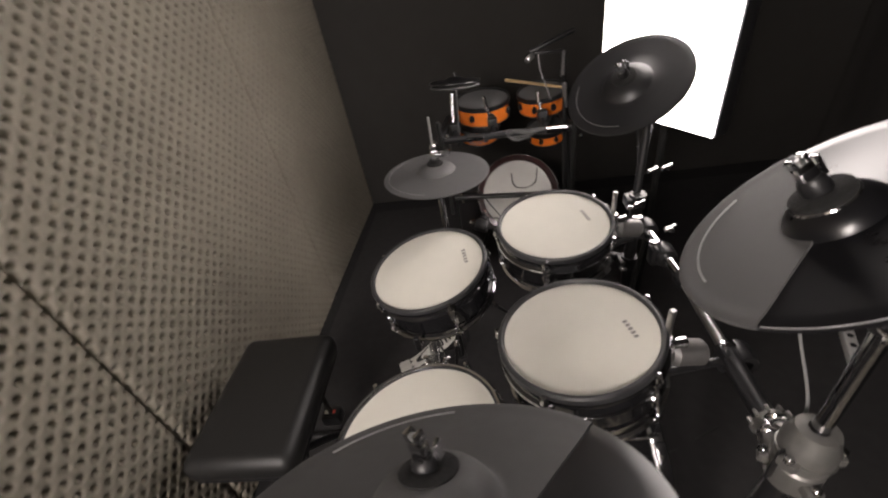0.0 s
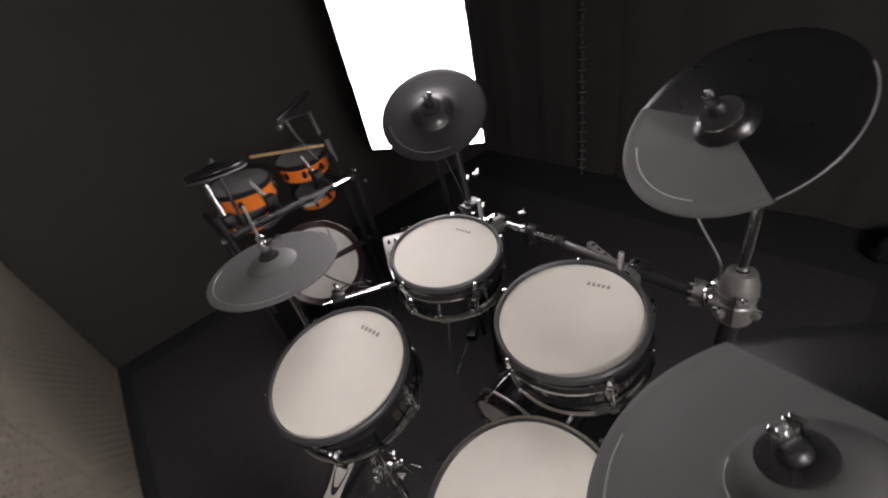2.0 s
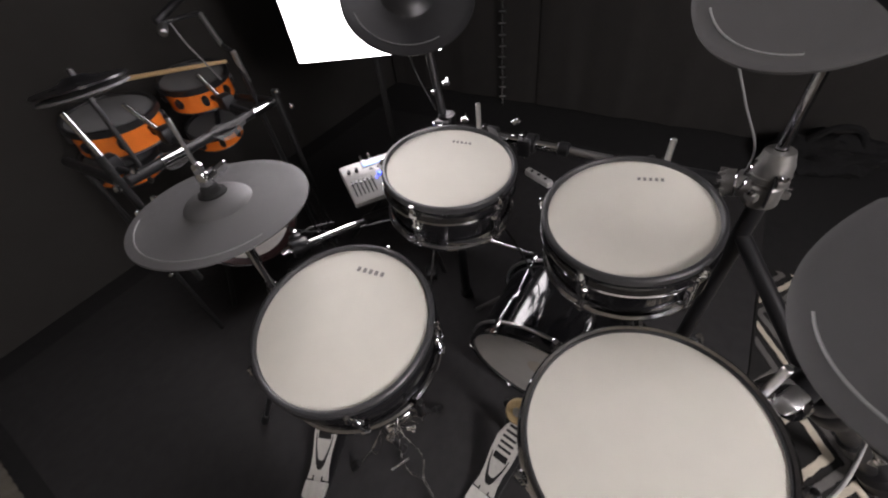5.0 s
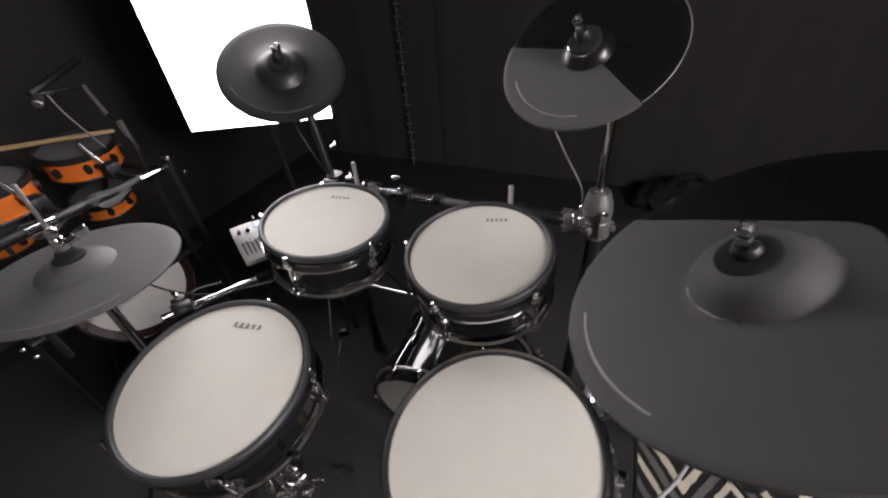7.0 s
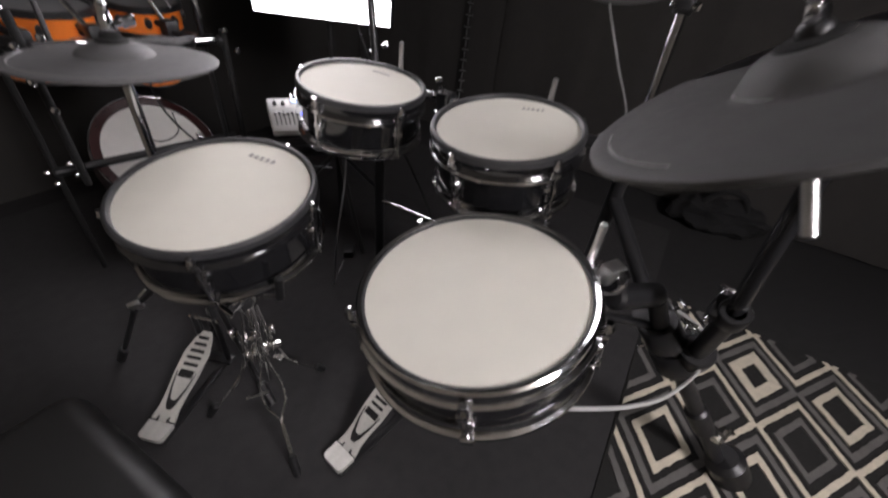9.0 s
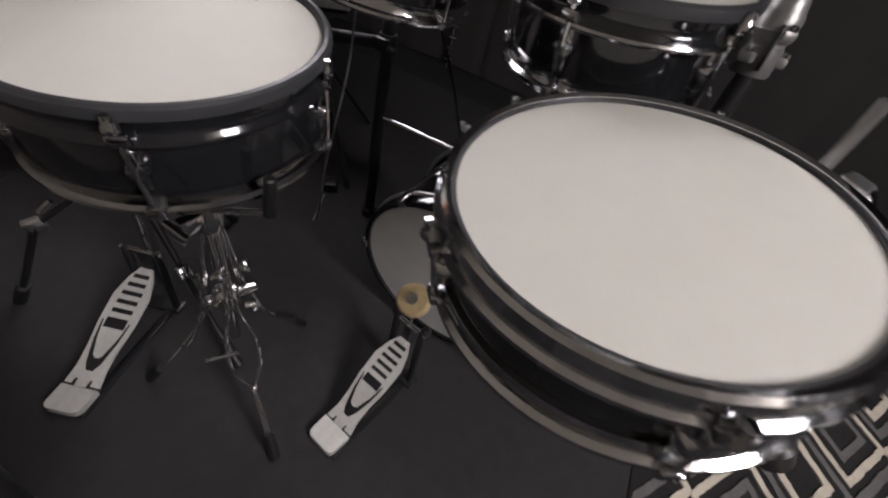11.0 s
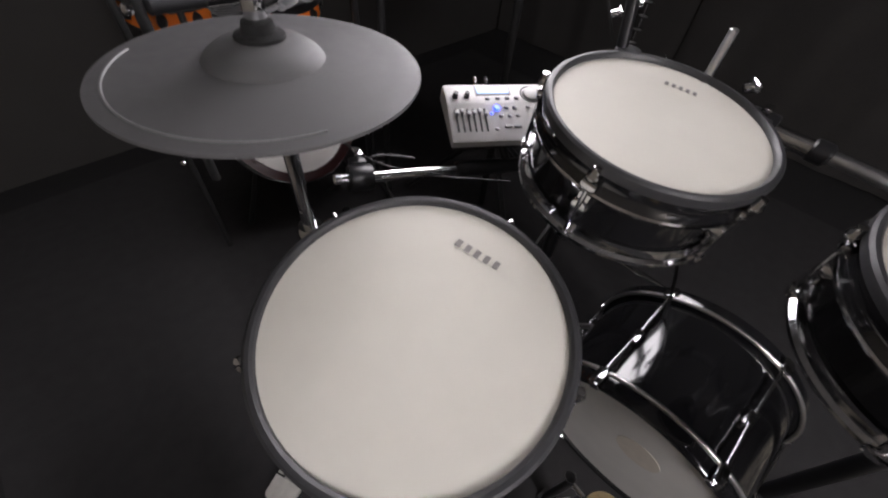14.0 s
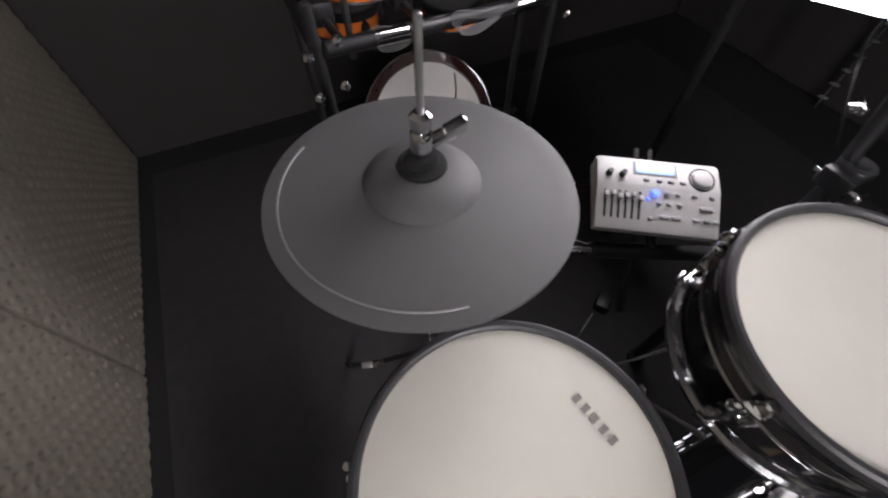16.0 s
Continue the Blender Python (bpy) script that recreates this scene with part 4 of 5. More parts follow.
part("case_base", box(B(), MW * 0.97, MH * 0.96, 0.012, pose(0, 0, -0.039), 0.003), BLACK_PLASTIC, mod)
part("display_frame", box(B(), 0.068, 0.024, 0.003, pose(-0.006, 0.040, -0.0006), 0.001), BUTTON, mod, "grey display frame")
part("display", box(B(), 0.060, 0.017, 0.003, pose(-0.006, 0.040, 0.0003), 0.001), LCD, mod, "backlit pale blue display")
dial = part("dial", lathe(B(), [(0, 0.006), (0.012, 0.006), (0.015, 0.004), (0.0165, -0.003)], pose(0.066, 0.030, 0), 28), MODULE, mod, "round jog dial")
part("dial_ring", ring(B(), 0.019, 0.0018, -0.001, pose(0.066, 0.030, 0), 32, 8), BLACK_PLASTIC, mod)
for k in range(2):
    part("knob", lathe(B(), [(0, 0.010), (0.004, 0.010), (0.0055, 0.0), (0.0055, -0.003)], pose(-0.078 + 0.021 * k, 0.026, 0), 14), BLACK_PLASTIC, mod)
for k in range(6):
    x = -0.082 + 0.0105 * k
    sl = part("slider_slot", box(B(), 0.0034, 0.044, 0.002, pose(x, -0.022, zf(-0.022) - 0.0002, 14, 0, 0), 0), BLACK_PLASTIC, mod, "", False)
    part("slider_cap", box(B(), 0.0065, 0.008, 0.007, pose(x, -0.010 + 0.003 * math.sin(k * 2.1), zf(-0.010) + 0.003), 0.001), BUTTON, sl)
for x, y, wdt in [(-0.02, 0.020, 0.009), (0.0, 0.020, 0.009), (0.018, 0.020, 0.009), (0.036, 0.020, 0.009), (0.012, 0.0, 0.008), (0.028, 0.0, 0.008), (0.054, 0.0, 0.008), (0.080, 0.0, 0.008), (0.0, -0.016, 0.008), (0.016, -0.016, 0.008), (0.032, -0.016, 0.008), (0.072, -0.018, 0.020), (0.010, -0.036, 0.014), (0.028, -0.036, 0.014), (0.058, -0.036, 0.010), (0.074, -0.036, 0.010), (0.088, -0.036, 0.010), (-0.012, -0.040, 0.007)]:
    part("button", box(B(), wdt, 0.006, 0.004, pose(x, y, zf(y) + 0.0008), 0.0015, 1), BUTTON, mod)
part("power_light", lathe(B(), [(0, 0.003), (0.005, 0.0025), (0.006, -0.002)], pose(-0.006, 0.000, zf(0.0)), 18), BLUE_LED, mod, "glowing blue button")
part("small_light", lathe(B(), [(0, 0.002), (0.002, 0.0015), (0.0025, -0.002)], pose(-0.017, -0.010, zf(-0.01)), 12), BLUE_LED, mod, "small blue light")
for k in range(2):
    part("jack_plug", rod(B(), (-0.03 + 0.022 * k, MH / 2 - 0.002, -0.012), (-0.03 + 0.022 * k, MH / 2 + 0.022, -0.006), 0.0042, 12), CHROME, mod, "chrome jack plug")
part("mount_arm", rod(B(), (0.0, -0.02, -0.04), MM.inverted() @ Vector((0.20, 1.005, 0.520)), 0.008, 14), BLACK_METAL, mod, "black mounting arm")

# ---- drum throne ----
th = thing("drum_throne", pose(-0.612, 0.546, 0, 0, 0, 2), "black vinyl bench seat of a drum throne beside the foam wall", "stool")
sz = 0.495
bm = box(B(), 0.262, 0.37, 0.075, pose(0, 0, sz - 0.0375), 0.030, 5)
for v in bm.verts:
    if v.co.z > sz - 0.02:
        v.co.z += 0.012 * max(0, 1 - (v.co.x / 0.12) ** 2) * max(0, 1 - (v.co.y / 0.19) ** 2)
part("seat", bm, VINYL, th, "padded black vinyl seat")
part("seat_board", box(B(), 0.24, 0.35, 0.012, pose(0, 0, sz - 0.080), 0.004), BLACK_PLASTIC, th)
for sx in (-1, 1):
    part("leg", rod(B(), (0, sx * 0.15, sz - 0.085), (0, -sx * 0.15, 0.02), 0.011, 12), BLACK_METAL, th, "black crossed leg")
    part("foot_bar", rod(B(), (-0.11, sx * 0.15, 0.012), (0.11, sx * 0.15, 0.012), 0.012, 12), BLACK_METAL, th)

part("adjuster_rod", rod(B(), (0.041, 0.119, sz - 0.08), (0.041, 0.119, 0.20), 0.007, 12), BLACK_METAL, th)
adj = part("adjuster_block", box(B(), 0.060, 0.045, 0.045, pose(0.041, 0.119, 0.180), 0.008), BLACK_PLASTIC, th, "black adjuster block under the seat")
part("paper_label", box(B(), 0.024, 0.012, 0.001, pose(0.034, 0.119, 0.2032)), HEAD, adj, "white paper label", False)
part("red_stripe", box(B(), 0.009, 0.012, 0.001, pose(0.052, 0.119, 0.2032)), material("red_print", (0.6, 0.08, 0.06), 0.6), adj, "red label stripe", False)

# ---- second kit with orange shells ----


def orange_drum(c, n, rad, depth, label):
    d = thing("orange_drum", facing(c, n), label, "drum", "orange pad drums of the second kit")
    part("drum_head", lathe(B(), [(0, 0.001), (rad, -0.001)], seg=48), GREY_HEAD, d, "grey mesh head")
    part("hoop", lathe(B(), [(rad - 0.001, -0.002), (rad + 0.001, 0.006), (rad + 0.009, 0.006), (rad + 0.010, -0.012), (rad, -0.013)], seg=48, close=True), BLACK_PLASTIC, d, "black hoop")
    part("shell", lathe(B(), [(rad - 0.003, -0.012), (rad + 0.002, -0.013), (rad + 0.002, -depth), (rad - 0.003, -depth)], seg=48), ORANGE, d, "orange lacquered shell")
    part("bottom", lathe(B(), [(0, -depth + 0.002), (rad + 0.001, -depth + 0.002), (rad + 0.004, -depth - 0.004), (rad - 0.002, -depth - 0.008), (0, -depth - 0.008)], seg=40), BLACK_PLASTIC, d)
    for k in range(8):
        m = pose(0, 0, 0, 0, 0, 20 + 45 * k)
        bm = lathe(B(), [(0, 0), (0.011, 0), (0.009, 0.010), (0, 0.012)], m @ pose(rad + 0.002, 0, -depth * 0.55, 0, 90, 0) @ Matrix.Diagonal((1.5, 1, 1, 1)), 14)
        part("lug", bm, BLACK_PLASTIC, d, "black lug")
    return d


orange_drum((-0.030, 1.800, 0.762), (0.02, -0.10, 0.99), 0.112, 0.075, "orange pad drum with grey head clamped on the second rack")
orange_drum((0.222, 1.775, 0.768), (-0.05, -0.12, 0.99), 0.096, 0.070, "orange pad drum with a wooden stick lying over it")
orange_drum((0.258, 1.900, 0.565), (-0.1, -0.15, 0.98), 0.085, 0.055, "lower orange pad drum half hidden behind the rack")
orange_drum((-0.06, 1.86, 0.635), (0.1, -0.15, 0.98), 0.092, 0.06, "lower orange pad drum in the shade of the rack")

k2 = thing("second_bass_drum", facing((0.092, 1.681, 0.336), (-0.042, -0.80, 0.60)), "bass drum with white head and dark red hoop behind the hi-hat", "drum")
R2 = 0.159
part("drum_head", lathe(B(), [(0, 0.002), (R2, 0)], seg=64), KICK_HEAD, k2, "plain white head")
part("hoop", lathe(B(), [(R2, -0.002), (R2 + 0.002, 0.008), (R2 + 0.026, 0.006), (R2 + 0.030, -0.010), (R2 + 0.028, -0.035), (R2, -0.036)], seg=64, close=True), RED_HOOP, k2, "dark red hoop")
part("hoop_trim", ring(B(), R2 + 0.029, 0.0022, 0.003, seg=64, side=6), CHROME, k2, "thin bright trim ring")
part("shell", lathe(B(), [(R2, -0.03), (R2 + 0.012, -0.032), (R2 + 0.012, -0.15), (0, -0.15)], seg=64), RED_HOOP, k2, "dark red shell")
bm = B()
I2 = k2.matrix_world.inverted()
sweep(bm, [(-0.02, 0.10, 0.006), (-0.012, 0.045, 0.008), (0.03, 0.025, 0.007), (0.085, 0.045, 0.007), (0.10, 0.11, 0.01)], 0.0022, 6, 8)
part("cable", bm, CABLE, k2, "thin dark cable over the head")
for s in (-1, 1):
    part("spur", rod(B(), I2 @ Vector((0.092 + s * 0.12, 1.74, 0.18)), I2 @ Vector((0.092 + s * 0.20, 1.72, 0.004)), 0.008, 10), BLACK_METAL, k2)

r2 = thing("second_rack", pose(0.05, 1.49, 0), "dark tubular rack of the second kit with clipped cables", "rack")
J = Matrix.Translation((-0.05, -1.49, 0))


def r2rod(name, p, q, rad, mat, label=""):
    return part(name, rod(B(), J @ Vector(p), J @ Vector(q), rad, 14), mat, r2, label)


r2rod("cross_bar", (-0.185, 1.452, 0.727), (0.30, 1.524, 0.688), 0.013, BLACK_METAL, "black cross bar")
r2rod("chrome_section", (0.20, 1.509, 0.696), (0.285, 1.522, 0.690), 0.0138, CHROME, "bright section of the bar")
r2rod("chrome_section", (-0.10, 1.465, 0.720), (-0.03, 1.475, 0.714), 0.0138, CHROME)
r2rod("left_post", (-0.195, 1.452, 0.40), (-0.195, 1.452, 0.80), 0.009, POST_GREY, "black left post")
r2rod("right_post", (0.31, 1.524, 0.01), (0.31, 1.524, 0.72), 0.010, POST_GREY, "black right post")
r2rod("low_bar", (-0.205, 1.666, 0.362), (0.335, 1.622, 0.345), 0.0125, BLACK_METAL, "black low bar before the white head")
r2rod("inner_post", (-0.200, 1.666, 0.01), (-0.192, 1.680, 0.715), 0.008, POST_GREY)
r2rod("inner_post", (0.335, 1.622, 0.01), (0.305, 1.640, 0.675), 0.008, POST_GREY)
for p in ((-0.220, 1.650, 0.375), (-0.212, 1.645, 0.338), (-0.160, 1.645, 0.348), (-0.165, 1.645, 0.385)):
    part("bolt", lathe(B(), [(0, 0), (0.007, 0.001), (0.008, 0.007), (0.005, 0.011), (0, 0.012)], J @ pose(*p, 70, 0, -15), 12), CHROME, r2, "chrome bolt head")
r2rod("side_bar", (-0.195, 1.452, 0.735), (-0.19, 1.80, 0.70), 0.012, BLACK_METAL)
r2rod("side_bar", (0.30, 1.524, 0.688), (0.30, 1.88, 0.66), 0.012, BLACK_METAL)
r2rod("tom_arm", (-0.150, 1.672, 0.840), (-0.158, 1.600, 0.700), 0.0072, CHROME, "chrome tom arm standing up")
r2rod("tom_arm", (-0.022, 1.690, 0.800), (0.005, 1.600, 0.700), 0.0072, CHROME, "chrome tom arm standing up")
r2rod("tom_arm", (0.193, 1.680, 0.793), (0.205, 1.610, 0.695), 0.0072, CHROME, "chrome tom arm standing up")
for x, y in ((-0.15, 1.60), (0.005, 1.60), (0.205, 1.61)):
    r2rod("arm", (x, y, 0.705), (x * 0.95, 1.49, 0.705), 0.008, BLACK_METAL)
    part("clamp", box(B(), 0.04, 0.045, 0.045, J @ pose(x, y + 0.01, 0.715), 0.008), BLACK_PLASTIC, r2, "black clamp block")
    part("drum_bracket", rod(B(), J @ Vector((x, y + 0.02, 0.715)), J @ Vector((x * 1.0, y + 0.10, 0.72)), 0.009, 10), BLACK_METAL, r2)
r2rod("drum_arm", (-0.19, 1.79, 0.70), (-0.10, 1.85, 0.58), 0.009, BLACK_METAL)
r2rod("drum_arm", (0.30, 1.86, 0.66), (0.26, 1.89, 0.53), 0.009, BLACK_METAL)
for p in ((-0.215, 1.43, 0.735), (-0.165, 1.435, 0.748), (-0.215, 1.43, 0.665), (-0.170, 1.43, 0.675), (-0.2, 1.43, 0.60), (0.30, 1.50, 0.72), (0.33, 1.50, 0.66)):
    part("bolt", lathe(B(), [(0, 0), (0.008, 0.001), (0.009, 0.008), (0.005, 0.013), (0, 0.014)], J @ pose(*p, 80, 0, 15), 12), CHROME, r2, "chrome bolt head")
for x0, lf in ((0.10, 0.040), (-0.06, 0.034)):
    bm = B()
    for k in range(5):
        z = 0.712 - 0.03 * x0 + 0.004 * (k - 2)
        sweep(bm, [J @ Vector((x0 + 0.10, 1.490 - 0.003 * k, z + 0.004)), J @ Vector((x0 + 0.03, 1.478 - 0.002 * k, z + 0.002)), J @ Vector((x0 - lf * (0.6 + 0.1 * k), 1.47, z + 0.014)), J @ Vector((x0 - lf * (0.8 + 0.08 * k), 1.468, z - 0.010)), J @ Vector((x0 + 0.01, 1.472, z - 0.018)), J @ Vector((x0 + 0.06, 1.482, z - 0.004))], 0.0010, 5, 5)
    tagged(part("cable_bundle", bm, CABLE_DULL, r2, "looped bundle of thin grey cables"), kind="stuff")

hat2 = thing("second_hi_hat", facing((-0.118, 1.53, 0.915), (0.05, 0.14, 0.98)), "pair of dark hi-hat discs of the second kit", "cymbal")
part("upper_disc", lathe(B(), [(0, 0.016), (0.022, 0.014), (0.036, 0.006), (0.092, 0.0), (0.093, -0.004), (0.02, 0.002), (0, 0.002)], seg=48), CYMBAL_BLACK, hat2)
part("lower_disc", lathe(B(), [(0, -0.012), (0.090, -0.014), (0.092, -0.018), (0.05, -0.026), (0, -0.030)], seg=48), CYMBAL, hat2, "grey lower disc")
part("hi_hat_post", rod(B(), (0, 0, -0.24), (0, 0, 0.03), 0.006, 12), BLACK_METAL, hat2)

settle("drum_stick", rod(B(), (0, 0, 0), (0, 0, 0.345), 0.0072, 14, 0.0055, 0.4), WOOD, "pale wooden drum stick lying over the orange drums", "drum stick", aim((0.080, 1.950, 0.790), (0.312, 1.685, 0.790)))

mic = thing("microphone_stand", pose(0.29, 1.65, 0), "thin microphone stand with boom arm over the second kit", "stand")
K = Matrix.Translation((-0.29, -1.65, 0))
part("pole", rod(B(), K @ Vector((0.300, 1.610, 0.01)), K @ Vector((0.287, 1.602, 0.825)), 0.008, 12), BLACK_METAL, mic)
part("bright_tube", rod(B(), K @ Vector((0.292, 1.604, 0.74)), K @ Vector((0.285, 1.600, 0.835)), 0.0086, 12), STEEL, mic, "bright steel tube end")
part("boom", rod(B(), K @ Vector((0.285, 1.640, 0.845)), K @ Vector((0.300, 1.705, 0.925)), 0.0068, 12), STEEL, mic, "bright steel boom")
part("boom", rod(B(), K @ Vector((0.287, 1.602, 0.83)), K @ Vector((0.286, 1.645, 0.85)), 0.006, 12), BLACK_METAL, mic)
part("top_arm", rod(B(), K @ Vector((0.300, 1.705, 0.925)), K @ Vector((0.180, 1.690, 0.935)), 0.006, 10), BLACK_METAL, mic)
part("capsule", rod(B(), K @ Vector((0.180, 1.690, 0.930)), K @ Vector((0.155, 1.660, 0.918)), 0.011, 14), STEEL, mic, "grey capsule")
part("top_bar", rod(B(), K @ Vector((0.165, 1.690, 0.940)), K @ Vector((0.345, 1.740, 0.985)), 0.009, 10), BLACK_METAL, mic)
part("cable", sweep(B(), [K @ Vector(p) for p in ((0.200, 1.69, 0.93), (0.205, 1.675, 0.88), (0.225, 1.67, 0.82), (0.245, 1.66, 0.76))], 0.0022, 6, 5), CABLE_GREY, mic)
for k in range(3):
    a = radians(30 + 120 * k)
    part("leg", rod(B(), K @ Vector((0.300, 1.61, 0.12)), K @ Vector((0.300 + 0.16 * math.cos(a), 1.61 + 0.16 * math.sin(a), 0.008)), 0.007, 10), BLACK_METAL, mic)

# ---- floor mat, rug, loose things ----
bm = box(B(), 2.30, 2.20, 0.004, pose(0.34, 1.14, 0.0025), 0.001, 1)
settle("drum_mat", bm, MAT, "thin black drum mat under both kits", "mat", smooth=False)

RX0, RX1, RY0, RY1 = -0.10, 0.935, -1.27, 0.043
rug = thing("patterned_rug", pose(0, 0, 0), "black rug with cream and grey nested diamond pattern", "rug")
part("base_weave", box(B(), RX1 - RX0, RY1 - RY0, 0.008, pose((RX0 + RX1) / 2, (RY0 + RY1) / 2, 0.004), 0.002, 1), RUG_BLACK, rug, "black woven pile", False)


def diamond(cx, cy, hx, hy, t, mat):
    """A ring of woven yarn with ragged edges: half diagonals hx, hy, band width t along x, cut at the rug's border."""
    bm = B()
    k1 = (hx - t) / hx
    corners = [(1, 0), (0, 1), (-1, 0), (0, -1)]
    n = max(4, int(hx * 110))
    for k in range(4):
        (ax, ay), (bx, by) = corners[k], corners[(k + 1) % 4]
        rows = []
        for i in range(n + 1):
            f = i / n
            ux, uy = ax + (bx - ax) * f, ay + (by - ay) * f
            j0, j1 = (random.uniform(-0.0022, 0.0022) if 0 < i < n else 0.0 for _ in range(2))
            rows.append([Vector((cx + (hx + j0) * ux, cy + (hy + j0) * uy)), Vector((cx + (hx * k1 + j1) * ux, cy + (hy * k1 + j1) * uy))])
        for p, q in zip(rows, rows[1:]):
            quad = [p[0], q[0], q[1], p[1]]
            lo = [bm.verts.new((v.x, v.y, 0.0078)) for v in quad]
            hi = [bm.verts.new((v.x, v.y, 0.0112)) for v in quad]
            bm.faces.new(hi)
            for e in range(4):
                bm.faces.new((lo[e], lo[(e + 1) % 4], hi[(e + 1) % 4], hi[e]))
    for co, no in (((RX0 + 0.008, 0, 0), (-1, 0, 0)), ((RX1 - 0.008, 0, 0), (1, 0, 0)), ((0, RY0 + 0.008, 0), (0, -1, 0)), ((0, RY1 - 0.008, 0), (0, 1, 0))):
        if bm.verts:
            bmesh.ops.bisect_plane(bm, geom=bm.verts[:] + bm.edges[:] + bm.faces[:], plane_co=co, plane_no=no, clear_outer=True)
    if bm.faces:
        part("pattern_band", bm, mat, rug, "", False)
    else:
        bm.free()


# cream-lined columns at even steps, grey-lined columns between them, half a diamond higher
HX, HY = 0.2025, 0.114
for i in range(-3, 3):
    for j in range(-10, 6):
        if (i + j) % 2:
            continue
        cx, cy = 0.507 + i * HX, -0.416 + j * HY
        if i % 2 == 0:
            diamond(cx, cy, HX * 0.845, HY * 1.03, 0.026, CREAM)
            diamond(cx, cy, HX * 0.54, HY * 0.64, 0.030, RUG_GREY)
        else:
            diamond(cx, cy, HX * 0.84, HY * 1.03, 0.030, RUG_GREY)
            wide = 0.056 if (i, j) == (1, 1) else 0.034
            diamond(cx, cy, HX * 0.56, HY * 0.66, wide, CREAM)

# bright little clip and plug on the floor behind the kit
cp = thing("plug_strip", pose(1.12, 0.953, 0.0, 0, 0, 66), "small white plug strip lying on the black floor", "plug")
part("body", box(B(), 0.160, 0.034, 0.034, pose(0, 0, 0.018), 0.006), MODULE, cp)
for k in range(3):
    part("socket", lathe(B(), [(0, 0.0), (0.009, 0.0), (0.009, 0.002), (0, 0.002)], pose(-0.045 + 0.045 * k, 0, 0.0348), 12), BLACK_PLASTIC, cp)
settle("plug_block", box(B(), 0.055, 0.040, 0.030, pose(0, 0, 0.019), 0.006), BLACK_PLASTIC, "black mains plug block lying on the mat", "plug", pose(0.375, 1.095, 0, 0, 0, 35))

jp = settle("cable_plug", rod(B(), (0, 0, 0), (0, 0, 0.062), 0.0075, 16), STEEL, "bright steel jack plug hanging under the ride cymbal", "plug", aim((-0.058, 0.060, 0.796), (-0.036, 0.082, 0.842)))
part("plug_tip", rod(B(), (0, 0, 0.055), (0, 0.005, 0.095), 0.004, 10), BLACK_PLASTIC, jp)

# ---- cables ----


def cable(pts, rad, mat, label):
    return settle("cable", sweep(B(), pts, rad, 8, 8), mat, label, "cable")


cable([(0.300, 0.372, 1.008), (0.325, 0.400, 0.965), (0.340, 0.348, 0.850), (0.350, 0.303, 0.765), (0.345, 0.300, 0.710)], 0.0018, CABLE_GREY, "grey cable hanging from the crash cymbal to its clamp")
cable([(-0.198, 0.205, 0.556), (-0.156, 0.168, 0.532), (-0.086, 0.110, 0.50), (0.002, 0.055, 0.47), (0.136, 0.005, 0.44), (0.20, 0.02, 0.46), (0.235, 0.08, 0.46)], 0.0030, CABLE_PALE, "grey cable curving from the floor tom to the stand")
cable([(0.31, 0.94, 0.98), (0.34, 1.0, 0.92), (0.37, 1.02, 0.82), (0.36, 0.96, 0.72)], 0.0024, CABLE, "thin black cable under the backlit crash cymbal")
cable([(0.05, 1.10, 0.545), (-0.01, 1.13, 0.56), (-0.06, 1.15, 0.54), (-0.02, 1.12, 0.515), (0.06, 1.08, 0.52), (0.13, 1.05, 0.50)], 0.0022, CABLE, "looped black cable tied to the side pipe")
cable([(-0.10, 1.16, 0.75), (-0.06, 1.22, 0.62), (0.02, 1.2, 0.50), (0.12, 1.12, 0.46), (0.25, 1.02, 0.44)], 0.0024, CABLE, "black cable running between cymbal and rack tubes")
cable([(0.16, 0.70, 0.62), (0.20, 0.66, 0.50), (0.26, 0.62, 0.30), (0.30, 0.60, 0.10), (0.42, 0.62, 0.008), (0.6, 0.7, 0.008)], 0.0026, CABLE, "black cable falling from the tom to the mat")

cable([(0.13, 0.84, 0.64), (0.14, 0.86, 0.50), (0.135, 0.90, 0.30), (0.16, 0.95, 0.10), (0.22, 1.02, 0.009), (0.33, 1.08, 0.009)], 0.0022, CABLE_GREY, "thin grey cable hanging below the small tom")

settle("cable_plug", rod(B(), (0, 0, 0), (0, 0, 0.045), 0.008, 14), BLACK_PLASTIC, "black jack plug pushed into the floor tom", "plug", aim((-0.198, 0.205, 0.556), (-0.228, 0.232, 0.572)))

# ---- cloth, bags ----


def curtain(name, y0, y1, seed, label):
    """A hanging cloth with shallow folds."""
    bm = B()
    n, kz = int((y1 - y0) / 0.02), 14
    rows = []
    for side in (0, 1):
        g = []
        for i in range(n + 1):
            y = y0 + (y1 - y0) * i / n
            col = []
            for k in range(kz + 1):
                z = 0.012 + (2.40 - 0.012) * k / kz
                amp = 0.0025 + 0.003 * (1 - z / 2.4)
                x = XE - (0.045 if y0 < 0 else 0.036) + amp * math.sin(y * 19 + seed) + 0.6 * amp * math.sin(y * 43 + 1.3 * seed + 0.8 * z) + 0.008 * noise.noise(Vector((y * 3, z * 1.4, seed)))
                col.append(bm.verts.new((x + side * 0.004, y, z)))
            g.append(col)
        rows.append(g)
    for side in (0, 1):
        g = rows[side]
        for i in range(n):
            for k in range(kz):
                bm.faces.new((g[i][k], g[i + 1][k], g[i + 1][k + 1], g[i][k + 1]))
    return settle(name, bm, CURTAIN, label, "curtain", group="hanging cloths")


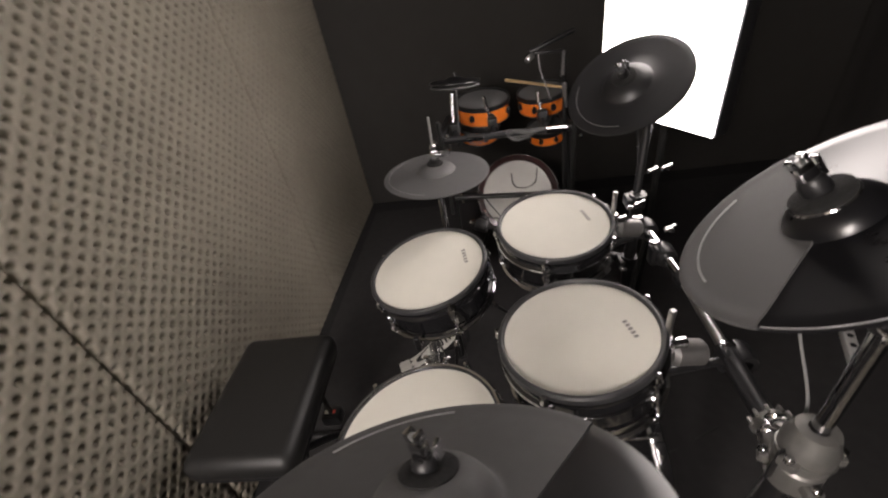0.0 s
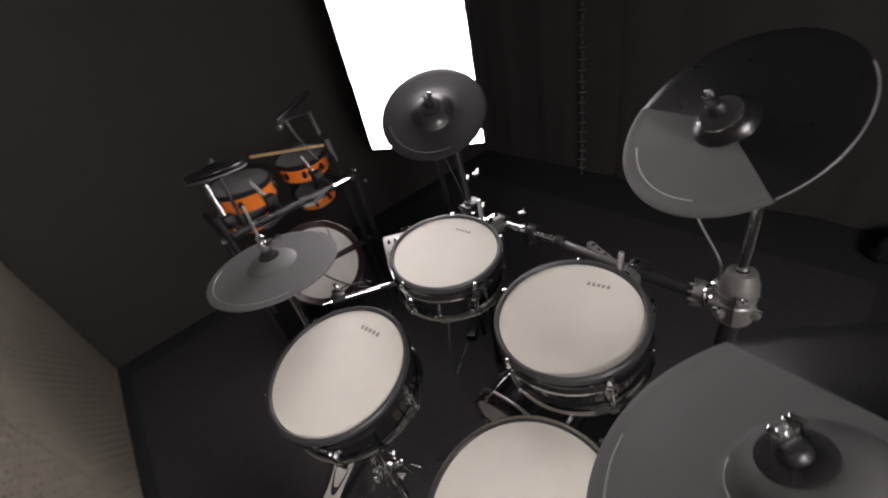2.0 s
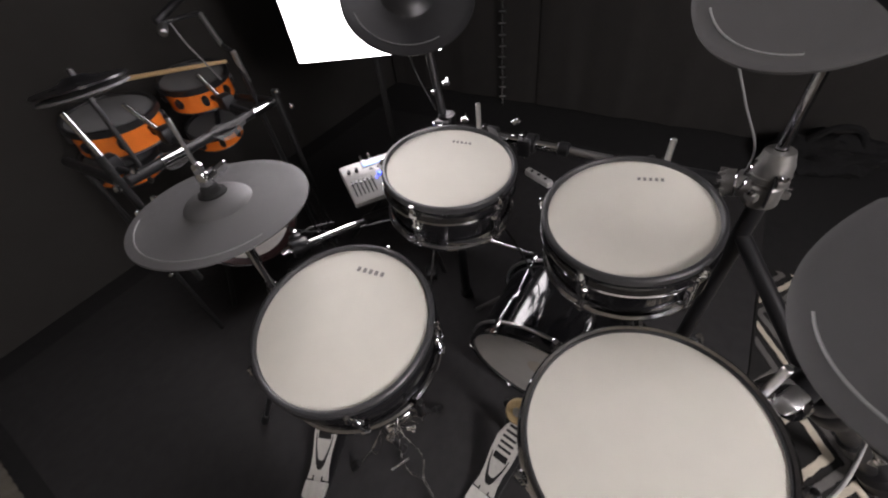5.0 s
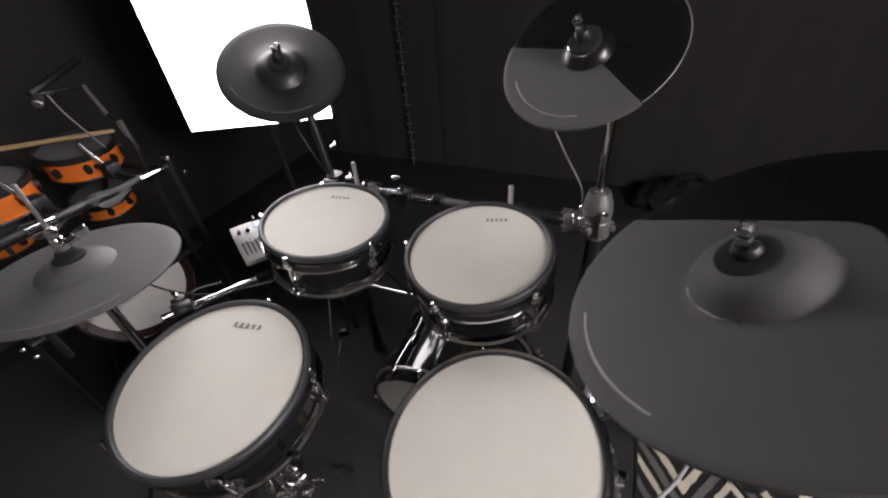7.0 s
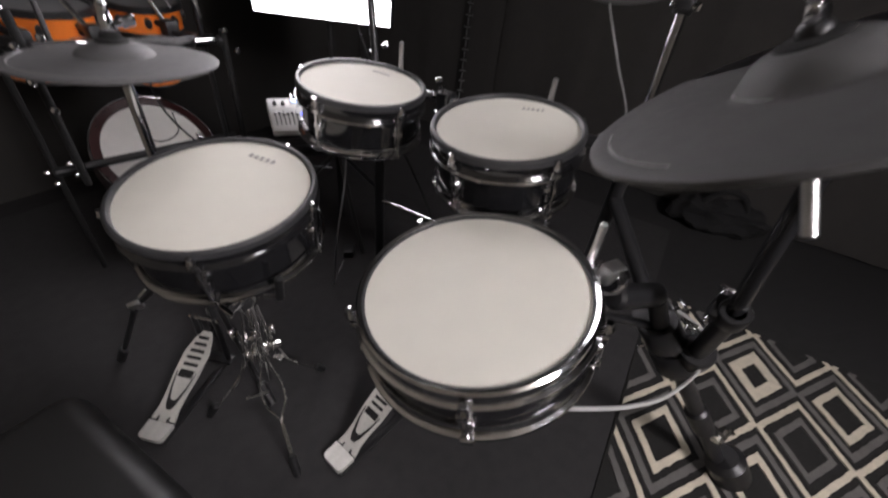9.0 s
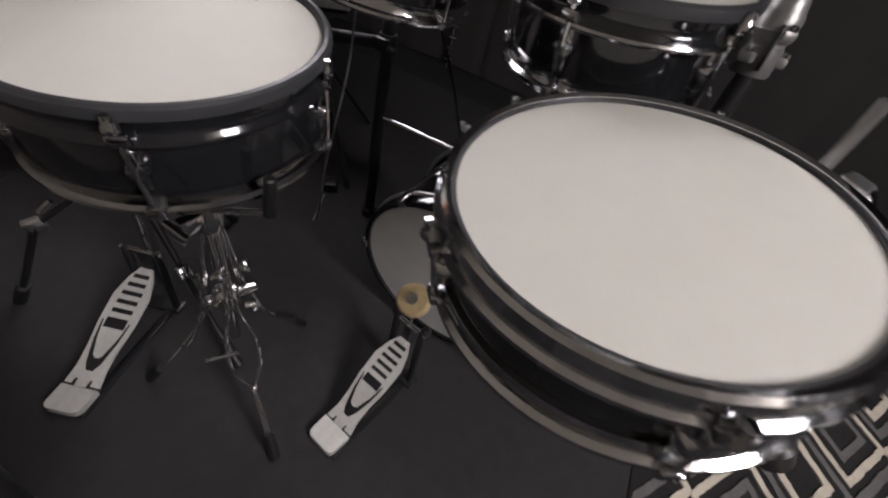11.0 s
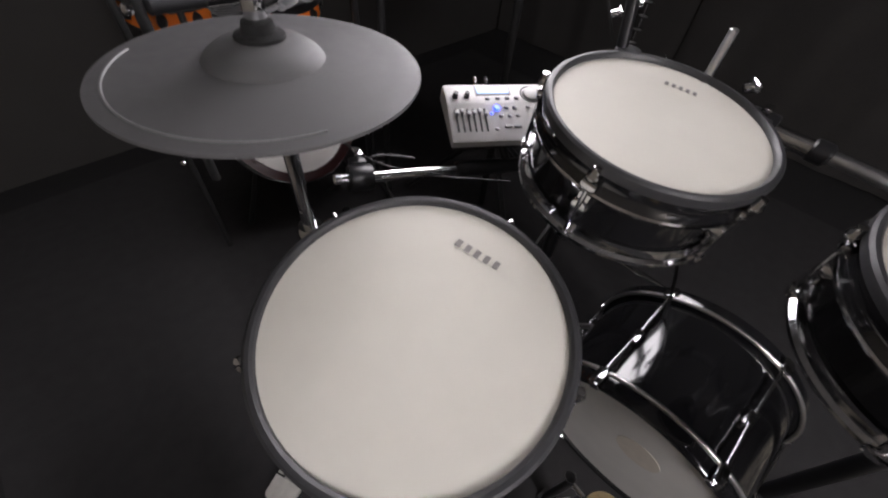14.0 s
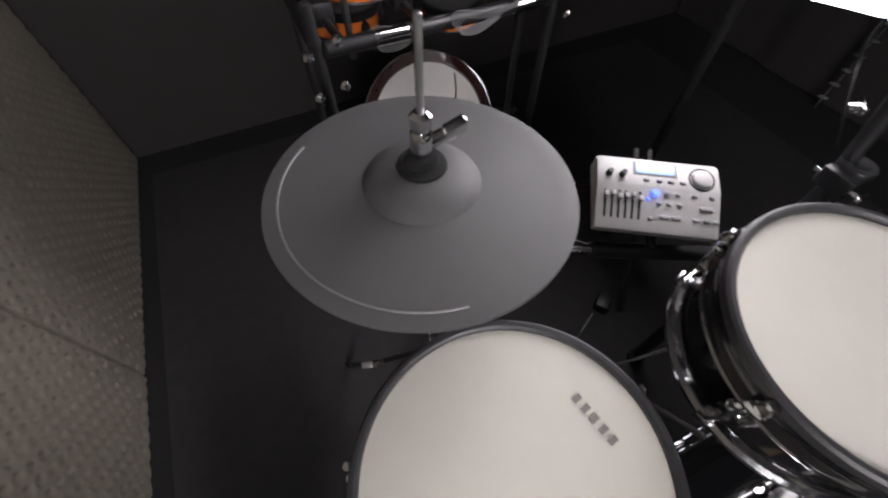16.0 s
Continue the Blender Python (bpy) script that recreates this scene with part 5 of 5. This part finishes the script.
curtain("curtain", -1.85, 1.258, 1.7, "dark brown grey cloth hanging in shallow folds")
curtain("curtain", 1.255, 2.34, 3.1, "dark brown grey cloth hanging behind the light panel")
bm = B()
for k in range(82):
    m = pose(XE - 0.075, 1.47 + 0.002 * math.sin(k), 0.018 + 0.0299 * k, 90 * (k % 2), 0, 20)
    ring(bm, 0.009, 0.0022, 0, m @ pose(0, 0, 0, 90, 0, 0) @ Matrix.Diagonal((1, 1.9, 1, 1)), 12, 6)
settle("pull_chain", bm, STEEL, "steel link chain hanging down before the cloth", "chain")

bag = thing("gig_bag", pose(1.69, -0.13, 0, 0, 0, 12), "soft black gig bag slumped against the cloth", "bag")
bm = B()
bmesh.ops.create_icosphere(bm, subdivisions=4, radius=1.0)
for v in bm.verts:
    p = v.co.copy()
    v.co = Vector((p.x * 0.12, p.y * 0.22, max(p.z, -0.75) * 0.085 + 0.065))
    v.co += p * 0.040 * noise.noise(p * 2.3) + p * 0.018 * noise.noise(p * 6.0)
    v.co.z = max(v.co.z, 0.002)
part("body", bm, BAG_CLOTH, bag, "slumped black fabric body")
part("handle", sweep(B(), [(-0.03, -0.10, 0.12), (-0.04, -0.05, 0.20), (-0.04, 0.04, 0.205), (-0.03, 0.11, 0.12)], 0.014, 8, 6), BAG_CLOTH, bag, "black strap handle")

# ---- acoustic foam on the west wall ----


def foam_panel(y0, y1, label):
    """Egg-crate foam: staggered dimples in a soft sheet."""
    P, SUB = 0.041, 8
    ny = int(round((y1 - y0) / P * SUB))
    z0, z1 = 0.004, 2.43
    nz = int(round((z1 - z0) / P * SUB))
    ys = np.linspace(y0 + 0.002, y1 - 0.002, ny + 1)
    zs = np.linspace(z0, z1, nz + 1)
    YY, ZZ = np.meshgrid(ys, zs, indexing="ij")
    kk = 2 * np.pi / P
    s = 0.5 * (1 - np.cos(kk * YY) * np.cos(kk * ZZ))
    h = 0.014 - (0.027 + 0.005 * np.sin(37.0 * YY) * np.sin(29.0 * ZZ + 2.0)) * s ** 8
    h += 0.004 * np.sin(2.1 * YY + 1.0) * np.sin(1.7 * ZZ + y0)
    edge = np.minimum(np.minimum(YY - y0, y1 - YY) / 0.012, 1.0)
    h = h - 0.010 * (1 - edge) ** 2
    XX = XW + h
    verts = np.stack([XX, YY, ZZ], -1).reshape(-1, 3)
    idx = np.arange((ny + 1) * (nz + 1)).reshape(ny + 1, nz + 1)
    q = np.stack([idx[:-1, :-1], idx[1:, :-1], idx[1:, 1:], idx[:-1, 1:]], -1).reshape(-1, 4)
    back = len(verts)
    corners = [(XW - 0.028, y0 + 0.002, z0), (XW - 0.028, y1 - 0.002, z0), (XW - 0.028, y1 - 0.002, z1), (XW - 0.028, y0 + 0.002, z1)]
    faces = q.tolist() + [[back + 3, back + 2, back + 1, back]]
    faces.append(idx[:, 0][::-1].tolist() + [back, back + 1])
    faces.append(idx[:, -1].tolist() + [back + 2, back + 3])
    faces.append(idx[0, :].tolist() + [back + 3, back])
    faces.append(idx[-1, :][::-1].tolist() + [back + 1, back + 2])
    me = bpy.data.meshes.new("foam_panel")
    me.from_pydata(np.concatenate([verts, np.array(corners)]).tolist(), [], faces)
    for f in me.polygons:
        f.use_smooth = True
    me.set_sharp_from_angle(angle=radians(50))
    me.materials.append(FOAM)
    ob = new("foam_panel", me)
    return tagged(ob, label, "foam panel", "acoustic foam panels")


foam_panel(-0.48, 0.48, "beige grey egg-crate acoustic foam panel glued to the wall")
foam_panel(0.48, 1.44, "beige grey egg-crate acoustic foam panel behind the throne")
foam_panel(1.44, 2.37, "beige grey egg-crate acoustic foam panel in the corner")
